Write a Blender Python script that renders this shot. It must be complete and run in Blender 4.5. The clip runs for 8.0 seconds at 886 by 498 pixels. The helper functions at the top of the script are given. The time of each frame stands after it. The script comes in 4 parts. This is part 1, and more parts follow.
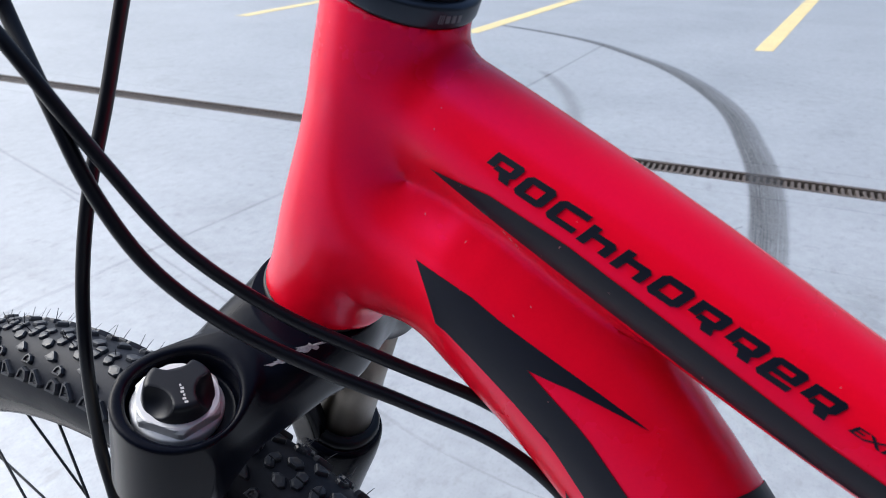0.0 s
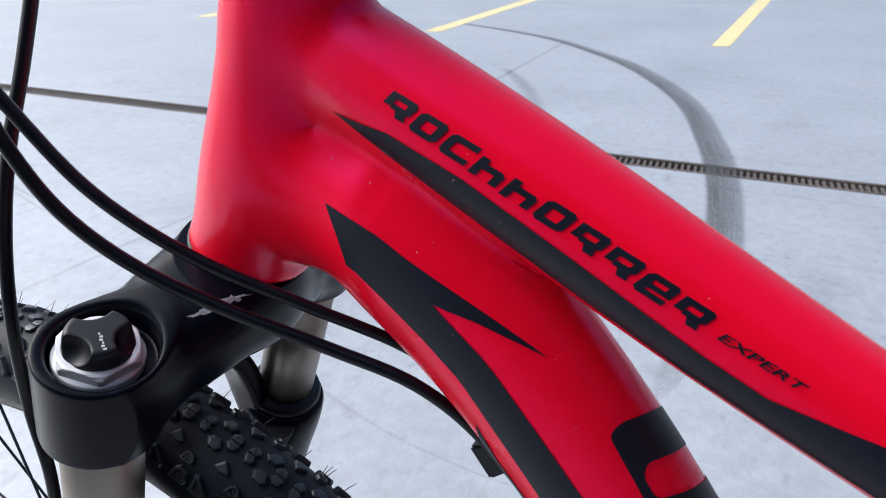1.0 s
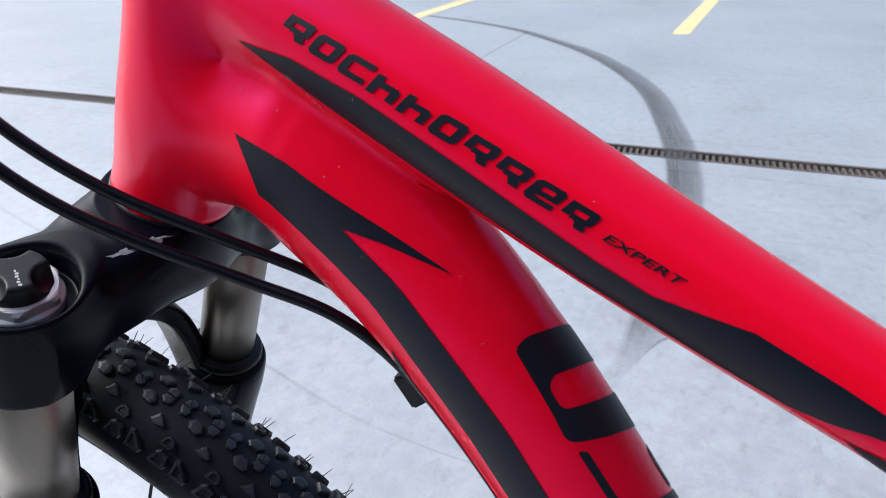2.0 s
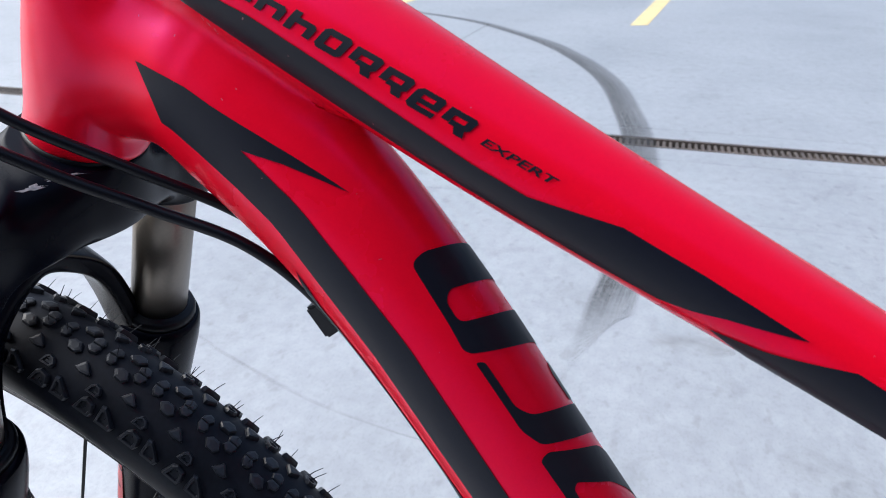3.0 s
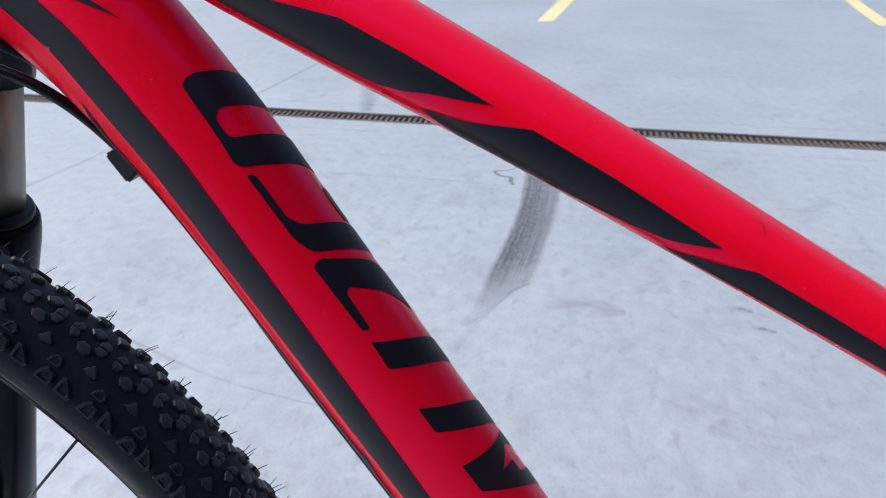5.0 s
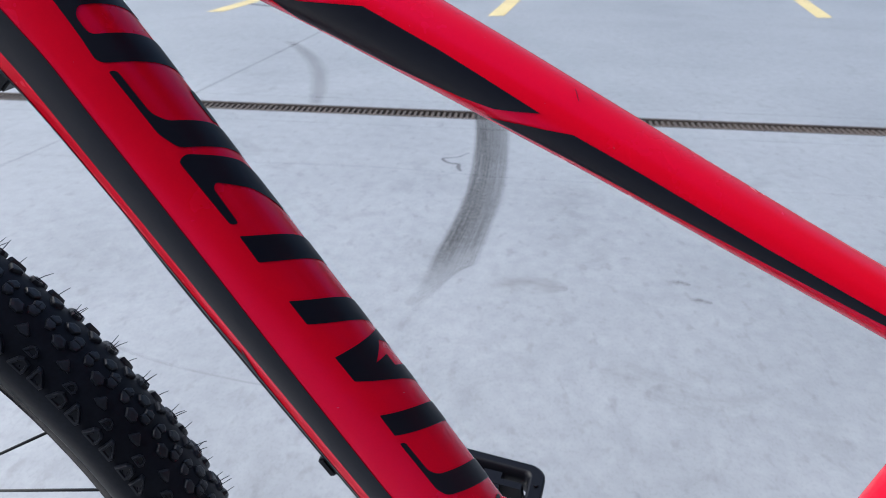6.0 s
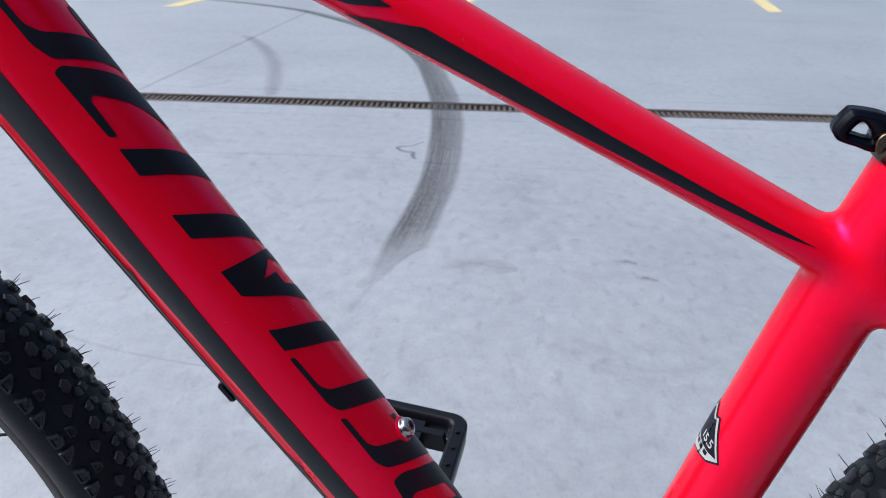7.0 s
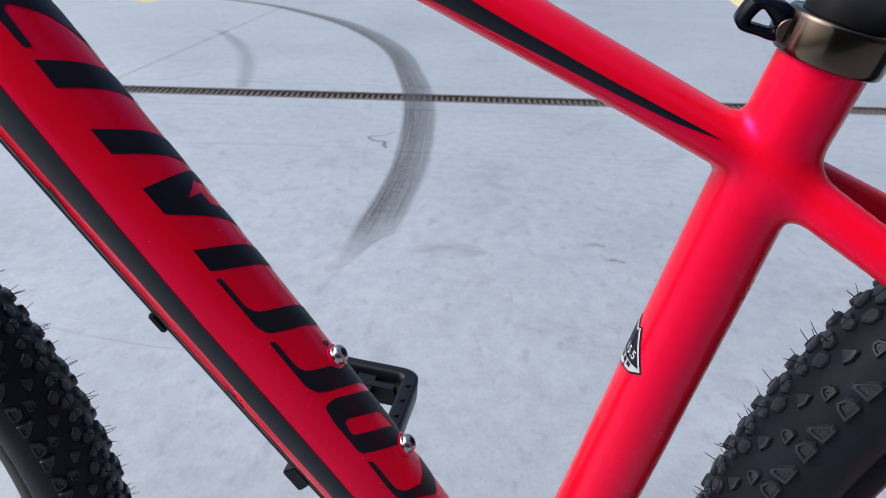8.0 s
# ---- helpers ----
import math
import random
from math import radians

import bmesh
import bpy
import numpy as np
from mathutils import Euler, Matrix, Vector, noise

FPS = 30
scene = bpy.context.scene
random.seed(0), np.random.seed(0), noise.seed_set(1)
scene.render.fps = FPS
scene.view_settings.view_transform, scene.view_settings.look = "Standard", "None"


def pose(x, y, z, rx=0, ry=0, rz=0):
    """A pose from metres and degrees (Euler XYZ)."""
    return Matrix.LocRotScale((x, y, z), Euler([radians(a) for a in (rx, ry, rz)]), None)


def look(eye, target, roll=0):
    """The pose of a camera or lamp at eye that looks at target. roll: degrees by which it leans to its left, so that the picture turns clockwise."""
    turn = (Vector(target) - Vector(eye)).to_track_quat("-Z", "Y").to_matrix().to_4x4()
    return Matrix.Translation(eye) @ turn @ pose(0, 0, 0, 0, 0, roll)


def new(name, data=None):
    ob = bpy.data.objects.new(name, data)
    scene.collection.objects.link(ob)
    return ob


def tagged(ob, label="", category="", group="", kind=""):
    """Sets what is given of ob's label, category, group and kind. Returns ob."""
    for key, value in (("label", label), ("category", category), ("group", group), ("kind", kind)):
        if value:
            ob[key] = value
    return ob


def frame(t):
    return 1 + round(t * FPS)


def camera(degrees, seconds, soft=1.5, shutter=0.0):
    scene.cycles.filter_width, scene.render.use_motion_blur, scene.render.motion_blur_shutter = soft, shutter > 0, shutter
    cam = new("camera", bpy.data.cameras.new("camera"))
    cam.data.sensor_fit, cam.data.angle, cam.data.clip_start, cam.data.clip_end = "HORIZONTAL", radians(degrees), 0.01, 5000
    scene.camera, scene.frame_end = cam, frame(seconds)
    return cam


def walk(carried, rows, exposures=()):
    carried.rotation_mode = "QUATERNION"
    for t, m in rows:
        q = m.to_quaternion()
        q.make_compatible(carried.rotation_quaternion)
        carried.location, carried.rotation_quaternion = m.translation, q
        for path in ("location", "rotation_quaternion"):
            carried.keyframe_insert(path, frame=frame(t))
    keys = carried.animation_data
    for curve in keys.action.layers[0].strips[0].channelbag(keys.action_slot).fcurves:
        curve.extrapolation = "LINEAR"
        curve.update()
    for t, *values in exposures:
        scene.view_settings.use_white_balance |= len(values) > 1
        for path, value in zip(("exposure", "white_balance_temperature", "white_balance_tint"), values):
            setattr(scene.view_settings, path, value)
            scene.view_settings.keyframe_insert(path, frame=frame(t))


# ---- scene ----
from mathutils.bvhtree import BVHTree

EXPOSURES = [(0.0, 0.72, 5600, 6.0), (3.0, 0.85, 5600, 6.0), (5.0, 0.73, 5600, 6.0), (6.5, 0.54, 5600, 6.0), (8.0, 0.57, 5600, 6.0)]
cam = camera(62.0, 8.0, soft=0.75)
cam.data.dof.use_dof, cam.data.dof.focus_distance, cam.data.dof.aperture_fstop = True, 0.34, 27.0
PATH = [
    (0, (0.003, -0.253, 0.947), (-0.709, 1.4, 0.075), 0.3),
    (0.5, (0.016, -0.257, 0.94), (-0.659, 1.412, 0.07), 0.2),
    (1, (0.028, -0.261, 0.934), (-0.608, 1.423, 0.065), 0.2),
    (1.5, (0.04, -0.265, 0.925), (-0.559, 1.431, 0.049), 0.0),
    (3, (0.081, -0.281, 0.897), (-0.399, 1.444, 0.006), -0.1),
    (3.5, (0.097, -0.289, 0.884), (-0.337, 1.446, -0.011), 0.1),
    (4, (0.114, -0.298, 0.872), (-0.273, 1.449, -0.022), 0.3),
    (4.5, (0.132, -0.311, 0.862), (-0.21, 1.448, -0.025), 0.5),
    (5, (0.153, -0.327, 0.849), (-0.136, 1.446, -0.029), 0.6),
    (6.5, (0.223, -0.368, 0.8), (0.079, 1.424, -0.076), 0.8),
    (7, (0.242, -0.378, 0.785), (0.14, 1.418, -0.09), 1.0),
    (7.5, (0.255, -0.385, 0.767), (0.186, 1.413, -0.106), 1.1),
    (8, (0.269, -0.394, 0.75), (0.221, 1.405, -0.121), 1.3),
]
walk(cam, [(t, look(eye, target, roll)) for t, eye, target, roll in PATH], EXPOSURES)

# ---- sky and sun: a bright, evenly overcast day ----
world = bpy.data.worlds.new("sky")
scene.world = world
world.use_nodes = True
wn, wl = world.node_tree.nodes, world.node_tree.links
wn.clear()
sky = wn.new("ShaderNodeTexSky")
sky.sky_type, sky.sun_disc = "NISHITA", False
sky.sun_elevation, sky.sun_rotation = radians(47), radians(266)
sky.air_density, sky.dust_density, sky.ozone_density = 1.0, 9.0, 1.0
back = wn.new("ShaderNodeBackground")
back.inputs["Strength"].default_value = 0.15
wout = wn.new("ShaderNodeOutputWorld")
wl.new(sky.outputs[0], back.inputs[0])
wl.new(back.outputs[0], wout.inputs[0])

sun = new("sun", bpy.data.lights.new("sun", "SUN"))
sun.data.energy, sun.data.angle, sun.data.color = 1.15, radians(65), (1.0, 0.96, 0.92)
sun.matrix_world = look((-2.6, -0.15, 3.0), (0, 0, 0))


# ---- materials ----
def node(nt, kind, **inputs):
    n = nt.nodes.new(kind)
    for key, value in inputs.items():
        n.inputs[key.replace("_", " ")].default_value = value
    return n


def material(name, base, rough=0.5, metal=0.0, tint=(1, 1, 1), grain=0.0, grain_scale=300.0, stain=0.0, stain_scale=12.0, bump=0.0, coat=0.0, spec=0.5, coat_rough=0.15):
    """A principled material with colour, gloss and relief that vary at two scales."""
    mat = bpy.data.materials.new(name)
    mat.use_nodes = True
    nt = mat.node_tree
    p = nt.nodes["Principled BSDF"]
    p.inputs["Metallic"].default_value = metal
    p.inputs["Specular IOR Level"].default_value = spec
    p.inputs["Specular Tint"].default_value = (*tint, 1)
    p.inputs["Coat Weight"].default_value = coat
    p.inputs["Coat Roughness"].default_value = coat_rough
    at = nt.nodes.new("ShaderNodeTexCoord")
    fine = node(nt, "ShaderNodeTexNoise", Scale=grain_scale, Detail=4.0)
    wide = node(nt, "ShaderNodeTexNoise", Scale=stain_scale, Detail=5.0, Roughness=0.6)
    nt.links.new(at.outputs["Object"], fine.inputs["Vector"])
    nt.links.new(at.outputs["Object"], wide.inputs["Vector"])

    def varied(low, high, source):
        m = nt.nodes.new("ShaderNodeMapRange")
        m.inputs["From Min"].default_value, m.inputs["From Max"].default_value = 0.3, 0.7
        m.inputs["To Min"].default_value, m.inputs["To Max"].default_value = low, high
        nt.links.new(source.outputs["Fac"], m.inputs["Value"])
        return m

    v1 = varied(1 - grain, 1 + grain, fine)
    v2 = varied(1 - stain, 1 + stain, wide)
    times = nt.nodes.new("ShaderNodeMath")
    times.operation = "MULTIPLY"
    nt.links.new(v1.outputs[0], times.inputs[0])
    nt.links.new(v2.outputs[0], times.inputs[1])
    colour = nt.nodes.new("ShaderNodeVectorMath")
    colour.operation = "SCALE"
    colour.inputs[0].default_value = base[:3]
    nt.links.new(times.outputs[0], colour.inputs["Scale"])
    nt.links.new(colour.outputs[0], p.inputs["Base Color"])
    gloss = varied(rough * 0.88, min(1.0, rough * 1.12), wide)
    nt.links.new(gloss.outputs[0], p.inputs["Roughness"])
    if bump:
        b = node(nt, "ShaderNodeBump", Strength=1.0, Distance=bump)
        nt.links.new(fine.outputs["Fac"], b.inputs["Height"])
        nt.links.new(b.outputs[0], p.inputs["Normal"])
    return mat


RED = material("satin_red_paint", (0.65, 0.0002, 0.0130), 0.26, grain=0.02, grain_scale=900, stain=0.03, stain_scale=20, bump=0.00001, spec=0.46, tint=(1.0, 0.1, 0.95))
# Decal, plastic, housing and knob bases carry blue that stands for reflected sky.
BLACK_DECAL = material("sky_tinted_black_paint", (0.0028, 0.0040, 0.0110), 0.43, grain=0.05, grain_scale=700, stain=0.1, spec=0.25)
BLACK_GLOSS = material("black_forged_paint", (0.0024, 0.0031, 0.0070), 0.24, spec=0.085, grain=0.05, grain_scale=600, stain=0.15, stain_scale=30, bump=0.00001)
BLACK_PLASTIC = material("black_plastic", (0.00512, 0.00576, 0.00896), 0.38, grain=0.08, grain_scale=500, bump=0.00002, spec=0.22)
HOUSING = material("cable_housing", (0.0024, 0.0031, 0.0066), 0.34, grain=0.05, grain_scale=300, bump=0.00001, spec=0.27)
RUBBER = material("tyre_rubber", (0.0095, 0.0112, 0.0170), 0.5, spec=0.12, grain=0.15, grain_scale=400, stain=0.2, stain_scale=25, bump=0.00006)
# Paler copy of the tyre rubber: light caught by the blocks, put into colour.
LIT_KNOB_RUBBER = material("lit_knob_rubber", (0.0150, 0.0172, 0.0235), 0.38, spec=0.36, grain=0.15, grain_scale=500, stain=0.2, stain_scale=40, bump=0.00006)
STANCHION = material("bronze_grey_stanchion", (0.2304, 0.2048, 0.176), 0.36, metal=1.0, grain=0.04, grain_scale=500, stain=0.06)
ALLOY = material("silver_alloy", (0.5248, 0.5248, 0.5376), 0.5, metal=0.35, grain=0.03, grain_scale=600, stain=0.05)
STEEL = material("bolt_steel", (0.3968, 0.3904, 0.384), 0.22, metal=1.0, grain=0.03)
BROWN_METAL = material("anodised_dark_clamp", (0.085, 0.066, 0.052), 0.16, metal=1.0, grain=0.05, grain_scale=500)
SPOKE = material("black_spoke", (0.012, 0.012, 0.013), 0.35, metal=0.0)
WHITE_INK = material("white_ink", (0.3968, 0.4032, 0.416), 0.5)
SCUFF = material("bare_scuffed_alloy", (0.2688, 0.2688, 0.288), 0.45, metal=0.3, grain=0.35, grain_scale=900, stain=0.3, stain_scale=300)
NICK = material("chipped_paint", (0.352, 0.128, 0.1408), 0.6)


# ---- the bicycle's tubes as a smooth distance field ----
def tube_field(q, points, inplane, sideways):
    """Distance from the points q to a chain of oval tube pieces; the ovals lie along y and across it."""
    best = np.full(len(q), 9.0)
    points = np.asarray(points, float)
    for i in range(len(points) - 1):
        a, b = points[i], points[i + 1]
        ab = b - a
        h = np.clip(((q - a) @ ab) / (ab @ ab), 0, 1)
        d = q - a - h[:, None] * ab
        ra = inplane[i] + (inplane[i + 1] - inplane[i]) * h
        rb = sideways[i] + (sideways[i + 1] - sideways[i]) * h
        dn2 = d[:, 0] ** 2 + d[:, 2] ** 2
        k = np.sqrt(dn2 / ra**2 + d[:, 1] ** 2 / rb**2) + 1e-6
        far = np.sqrt(dn2 + d[:, 1] ** 2)
        best = np.minimum(best, np.where(k > 0.3, far * (1 - 1 / k), -0.7 * np.minimum(ra, rb)))
    return best


def eased_tube(points, inplane, sideways, n=4):
    """The same tube along a smooth line through its points."""
    rows = np.c_[np.asarray(points, float), inplane, sideways]
    out = []
    for i in range(len(rows) - 1):
        p0, p1, p2, p3 = rows[max(i - 1, 0)], rows[i], rows[i + 1], rows[min(i + 2, len(rows) - 1)]
        for k in range(n):
            t = k / n
            out.append(0.5 * (2 * p1 + (p2 - p0) * t + (2 * p0 - 5 * p1 + 4 * p2 - p3) * t * t + (3 * p1 - p0 - 3 * p2 + p3) * t**3))
    out = np.array(out + [rows[-1]])
    return out[:, :3], out[:, 3], out[:, 4]


def blend(a, b, k):
    """Smooth union of two fields with a fillet of about k."""
    h = np.clip(0.5 + 0.5 * (b - a) / k, 0, 1)
    return b + (a - b) * h - k * h * (1 - h)


def flat(points, y=0.0):
    return [(x, y, z) for x, z in points]


HEAD_LOW, HEAD_TOP = np.array((-0.1364, 0.0, 0.8060)), np.array((-0.0891, 0.0, 0.9228))
HEAD_WAY = (HEAD_TOP - HEAD_LOW) / np.linalg.norm(HEAD_TOP - HEAD_LOW)
BB = (0.322, 0.0, 0.309)
REAR_AXLE = (0.7765, 0.0, 0.415)
FRONT_AXLE = (-0.302, -0.0234, 0.3635)

# where the count along the down tube starts
DT_START = 0.0276

HEAD_TUBE = (flat([(-0.1408, 0.7940), (-0.1320, 0.816), (-0.1136, 0.8615), (-0.0996, 0.897), (-0.0850, 0.9350)]),
             (0.0242, 0.0239, 0.0230, 0.0222, 0.0233), (0.0242, 0.0239, 0.0230, 0.0222, 0.0233))
TOP_TUBE = (flat([(-0.080, 0.8900), (-0.050, 0.8763), (0.0, 0.8523), (0.05, 0.8275), (0.10, 0.8042), (0.15, 0.7815),
                  (0.20, 0.7578), (0.25, 0.7335), (0.30, 0.7087), (0.35, 0.6843), (0.405, 0.657)]),
            (0.0200, 0.0202, 0.0202, 0.0191, 0.0172, 0.0154, 0.0141, 0.0125, 0.0114, 0.0105, 0.0105),
            (0.0180, 0.0190, 0.0195, 0.0188, 0.0178, 0.0168, 0.0158, 0.0150, 0.0146, 0.0146, 0.0150), 0.0219)
DOWN_TUBE = (flat([(-0.1047, 0.8348), (-0.0805, 0.8377), (-0.0607, 0.8305), (-0.0195, 0.7981), (0.0204, 0.7528), (0.0599, 0.6967), (0.0995, 0.6394),
                   (0.1395, 0.5818), (0.1795, 0.5241), (0.2196, 0.4662), (0.26, 0.4055), (0.322, 0.312)]),
             (0.0255, 0.0298, 0.0333, 0.0329, 0.0313, 0.0306, 0.0313, 0.0319, 0.0315, 0.0300, 0.0275, 0.026),
             (0.0165, 0.0215, 0.0238, 0.0242, 0.0246, 0.0250, 0.0255, 0.0255, 0.0255, 0.0255, 0.0255, 0.027), DT_START)
SEAT_TUBE = (flat([(0.322, 0.318), (0.3445, 0.41), (0.3565, 0.46), (0.3667, 0.505), (0.3766, 0.55), (0.3878, 0.60), (0.3991, 0.65), (0.4180, 0.72)]),
             (0.0195, 0.0193, 0.0190, 0.0187, 0.0182, 0.0177, 0.0170, 0.0165), (0.0195, 0.0193, 0.0190, 0.0187, 0.0182, 0.0177, 0.0170, 0.0165))
SEAT_TOP = (np.array((0.4133, 0.0, 0.7020)), np.array((0.25, 0.0, 0.968)))


def stay(start, bend, end, r0, r1):
    return ([start, bend, end], (r0, (r0 + r1) / 2, r1), (r0 * 0.85, (r0 + r1) / 2 * 0.85, r1 * 0.85))


SEAT_STAYS = [stay((0.408, s * 0.008, 0.655), (0.455, s * 0.030, 0.630), (0.758, s * 0.062, 0.420), 0.0095, 0.0075) for s in (-1, 1)]
CHAIN_STAYS = [stay((0.335, s * 0.02, 0.312), (0.45, s * 0.045, 0.330), (0.756, s * 0.062, 0.405), 0.012, 0.008) for s in (-1, 1)]


GUSSET = (flat([(-0.1160, 0.8160), (-0.0985, 0.8240)]), (0.0110, 0.0110), (0.0170, 0.0160))
HEAD_LINE, TOP_LINE, DOWN_LINE, SEAT_LINE = (eased_tube(*t[:3]) for t in (HEAD_TUBE, TOP_TUBE, DOWN_TUBE, SEAT_TUBE))


def frame_field(q):
    head = tube_field(q, *HEAD_LINE)
    head = np.maximum(head, (q - HEAD_TOP) @ HEAD_WAY)
    head = np.maximum(head, -((q - HEAD_LOW) @ HEAD_WAY))
    top, down = tube_field(q, *TOP_LINE), tube_field(q, *DOWN_LINE)
    body = blend(blend(head, down, 0.024), top, 0.009)
    body = blend(body, tube_field(q, *GUSSET), 0.012)
    seat = tube_field(q, *SEAT_LINE)
    body = blend(body, seat, 0.0055)
    for s in SEAT_STAYS:
        body = blend(body, tube_field(q, *s), 0.010)
    for s in CHAIN_STAYS:
        body = blend(body, tube_field(q, *s), 0.008)
    shell = np.maximum(np.hypot(q[:, 0] - BB[0], q[:, 2] - BB[2]) - 0.024, np.abs(q[:, 1]) - 0.0365)
    body = blend(body, shell, 0.008)
    # flat ends of the head tube and of the seat tube
    body = np.where(np.linalg.norm(q - HEAD_TOP, axis=1) < 0.045, np.maximum(body, (q - HEAD_TOP) @ HEAD_WAY), body)
    under = -((q - HEAD_LOW) @ HEAD_WAY)
    off = q - HEAD_LOW
    reach = np.linalg.norm(off - (off @ HEAD_WAY)[:, None] * HEAD_WAY, axis=1)
    body = -blend(-body, -(under - 2.0 * np.maximum(0, reach - 0.0252)), 0.0025)
    return np.where(np.linalg.norm(q - SEAT_TOP[0], axis=1) < 0.04, np.maximum(body, (q - SEAT_TOP[0]) @ SEAT_TOP[1]), body)


def settle(q, field, rounds=4, step=0.0004):
    """Move points onto the zero surface of a field."""
    q = np.array(q, float)
    for _ in range(rounds):
        d = field(q)
        grad = np.stack([(field(q + step * e) - d) / step for e in np.eye(3)], 1)
        q -= (d / np.maximum((grad**2).sum(1), 0.2))[:, None].clip(-0.006, 0.006) * grad
    return q


# ---- places on a tube: u metres along its axis, v degrees round it (0 the near side, 90 the top) ----
def tube_place(tube, u, v, lift):
    points = np.asarray(tube[0], float)
    step = np.linalg.norm(np.diff(points, axis=0), axis=1)
    run = np.r_[0, np.cumsum(step)] + (tube[3] if len(tube) > 3 else 0.0)
    u, v = np.asarray(u, float), np.radians(v)
    c = np.stack([np.interp(u, run, points[:, k]) for k in range(3)], 1)
    t = np.stack([np.interp(u + 0.012, run, points[:, k]) - np.interp(u - 0.012, run, points[:, k]) for k in range(3)], 1)
    t /= np.linalg.norm(t, axis=1)[:, None]
    up = np.stack([-t[:, 2], 0 * u, t[:, 0]], 1)
    up *= np.sign(up[:, 2] + 1e-9)[:, None]
    out = np.sin(v)[:, None] * up - np.cos(v)[:, None] * np.array((0, 1.0, 0))
    hits = []
    for a, o in zip(c, out):
        p = SKIN_TREE.ray_cast(Vector(a), Vector(o))[0]
        hits.append(p if p is not None else a + 0.02 * o)
    return np.array(hits) + lift * out


# ---- mesh helpers ----
def mesh_from(name, verts, faces, smooth=False):
    me = bpy.data.meshes.new(name)
    me.from_pydata([tuple(map(float, v)) for v in verts], [], faces)
    me.update()
    if smooth:
        me.polygons.foreach_set("use_smooth", [True] * len(me.polygons))
    return me


def part(name, data, mat, parent=None, label=""):
    """Link a bmesh or a mesh as one object under a thing or under a part."""
    if isinstance(data, bmesh.types.BMesh):
        me = bpy.data.meshes.new(name)
        data.to_mesh(me)
        data.free()
        data = me
    if mat is not None:
        data.materials.clear()
        data.materials.append(mat)
    ob = new(name, data)
    ob.parent = parent
    return tagged(ob, label)


def bar(bm, a, b, ra, rb=None, sides=12, caps=True):
    """A straight round bar between two points, added to a bmesh."""
    rb = ra if rb is None else rb
    a, b = Vector(a), Vector(b)
    way = (b - a).normalized()
    side = way.orthogonal().normalized()
    other = way.cross(side)
    rings = []
    for c, r in ((a, ra), (b, rb)):
        rings.append([bm.verts.new(c + r * (math.cos(2 * math.pi * k / sides) * side + math.sin(2 * math.pi * k / sides) * other)) for k in range(sides)])
    for k in range(sides):
        f = bm.faces.new((rings[0][k], rings[0][(k + 1) % sides], rings[1][(k + 1) % sides], rings[1][k]))
        f.smooth = True
    if caps:
        bm.faces.new(rings[0][::-1])
        bm.faces.new(rings[1])
    return bm


def box(bm, m, size, taper=1.0):
    """A block about the pose m, its top drawn in by taper."""
    x, y, z = (s / 2 for s in size)
    v = [bm.verts.new(m @ Vector((sx * x * k, sy * y * k, sz * z))) for sz, k in ((-1, 1.0), (1, taper)) for sx, sy in ((-1, -1), (1, -1), (1, 1), (-1, 1))]
    for f in ((3, 2, 1, 0), (4, 5, 6, 7), (0, 1, 5, 4), (1, 2, 6, 5), (2, 3, 7, 6), (3, 0, 4, 7)):
        bm.faces.new([v[i] for i in f])
    return bm


def lathe(profile, sides, a, way):
    """A turned body: profile of (radius, height along way) from the point a."""
    bm = bmesh.new()
    a, way = Vector(a), Vector(way).normalized()
    side = way.orthogonal().normalized()
    other = way.cross(side)
    rings = [[bm.verts.new(a + h * way + r * (math.cos(2 * math.pi * k / sides) * side + math.sin(2 * math.pi * k / sides) * other)) for k in range(sides)] for r, h in profile]
    for r0, r1 in zip(rings, rings[1:]):
        for k in range(sides):
            bm.faces.new((r0[k], r0[(k + 1) % sides], r1[(k + 1) % sides], r1[k])).smooth = True
    bm.faces.new(rings[0][::-1])
    bm.faces.new(rings[-1])
    return bm


def sweep(points, radius, sides=14, fine=12):
    """A round cord along a smooth line through the points."""
    pts = [Vector(p) for p in points]
    line = []
    for i in range(len(pts) - 1):
        p0, p1, p2, p3 = pts[max(i - 1, 0)], pts[i], pts[i + 1], pts[min(i + 2, len(pts) - 1)]
        for k in range(fine):
            t = k / fine
            line.append(0.5 * (2 * p1 + (p2 - p0) * t + (2 * p0 - 5 * p1 + 4 * p2 - p3) * t * t + (3 * p1 - p0 - 3 * p2 + p3) * t**3))
    line.append(pts[-1])
    bm = bmesh.new()
    side = (line[1] - line[0]).orthogonal().normalized()
    rings = []
    for i, c in enumerate(line):
        way = (line[min(i + 1, len(line) - 1)] - line[max(i - 1, 0)]).normalized()
        side = (side - way * side.dot(way)).normalized()
        other = way.cross(side)
        rings.append([bm.verts.new(c + radius * (math.cos(2 * math.pi * k / sides) * side + math.sin(2 * math.pi * k / sides) * other)) for k in range(sides)])
    for r0, r1 in zip(rings, rings[1:]):
        for k in range(sides):
            bm.faces.new((r0[k], r0[(k + 1) % sides], r1[(k + 1) % sides], r1[k])).smooth = True
    bm.faces.new(rings[0][::-1])
    bm.faces.new(rings[-1])
    return bm


# ---- the parking lot ----
DRAIN_Y, DRAIN_W = 2.553, 0.12


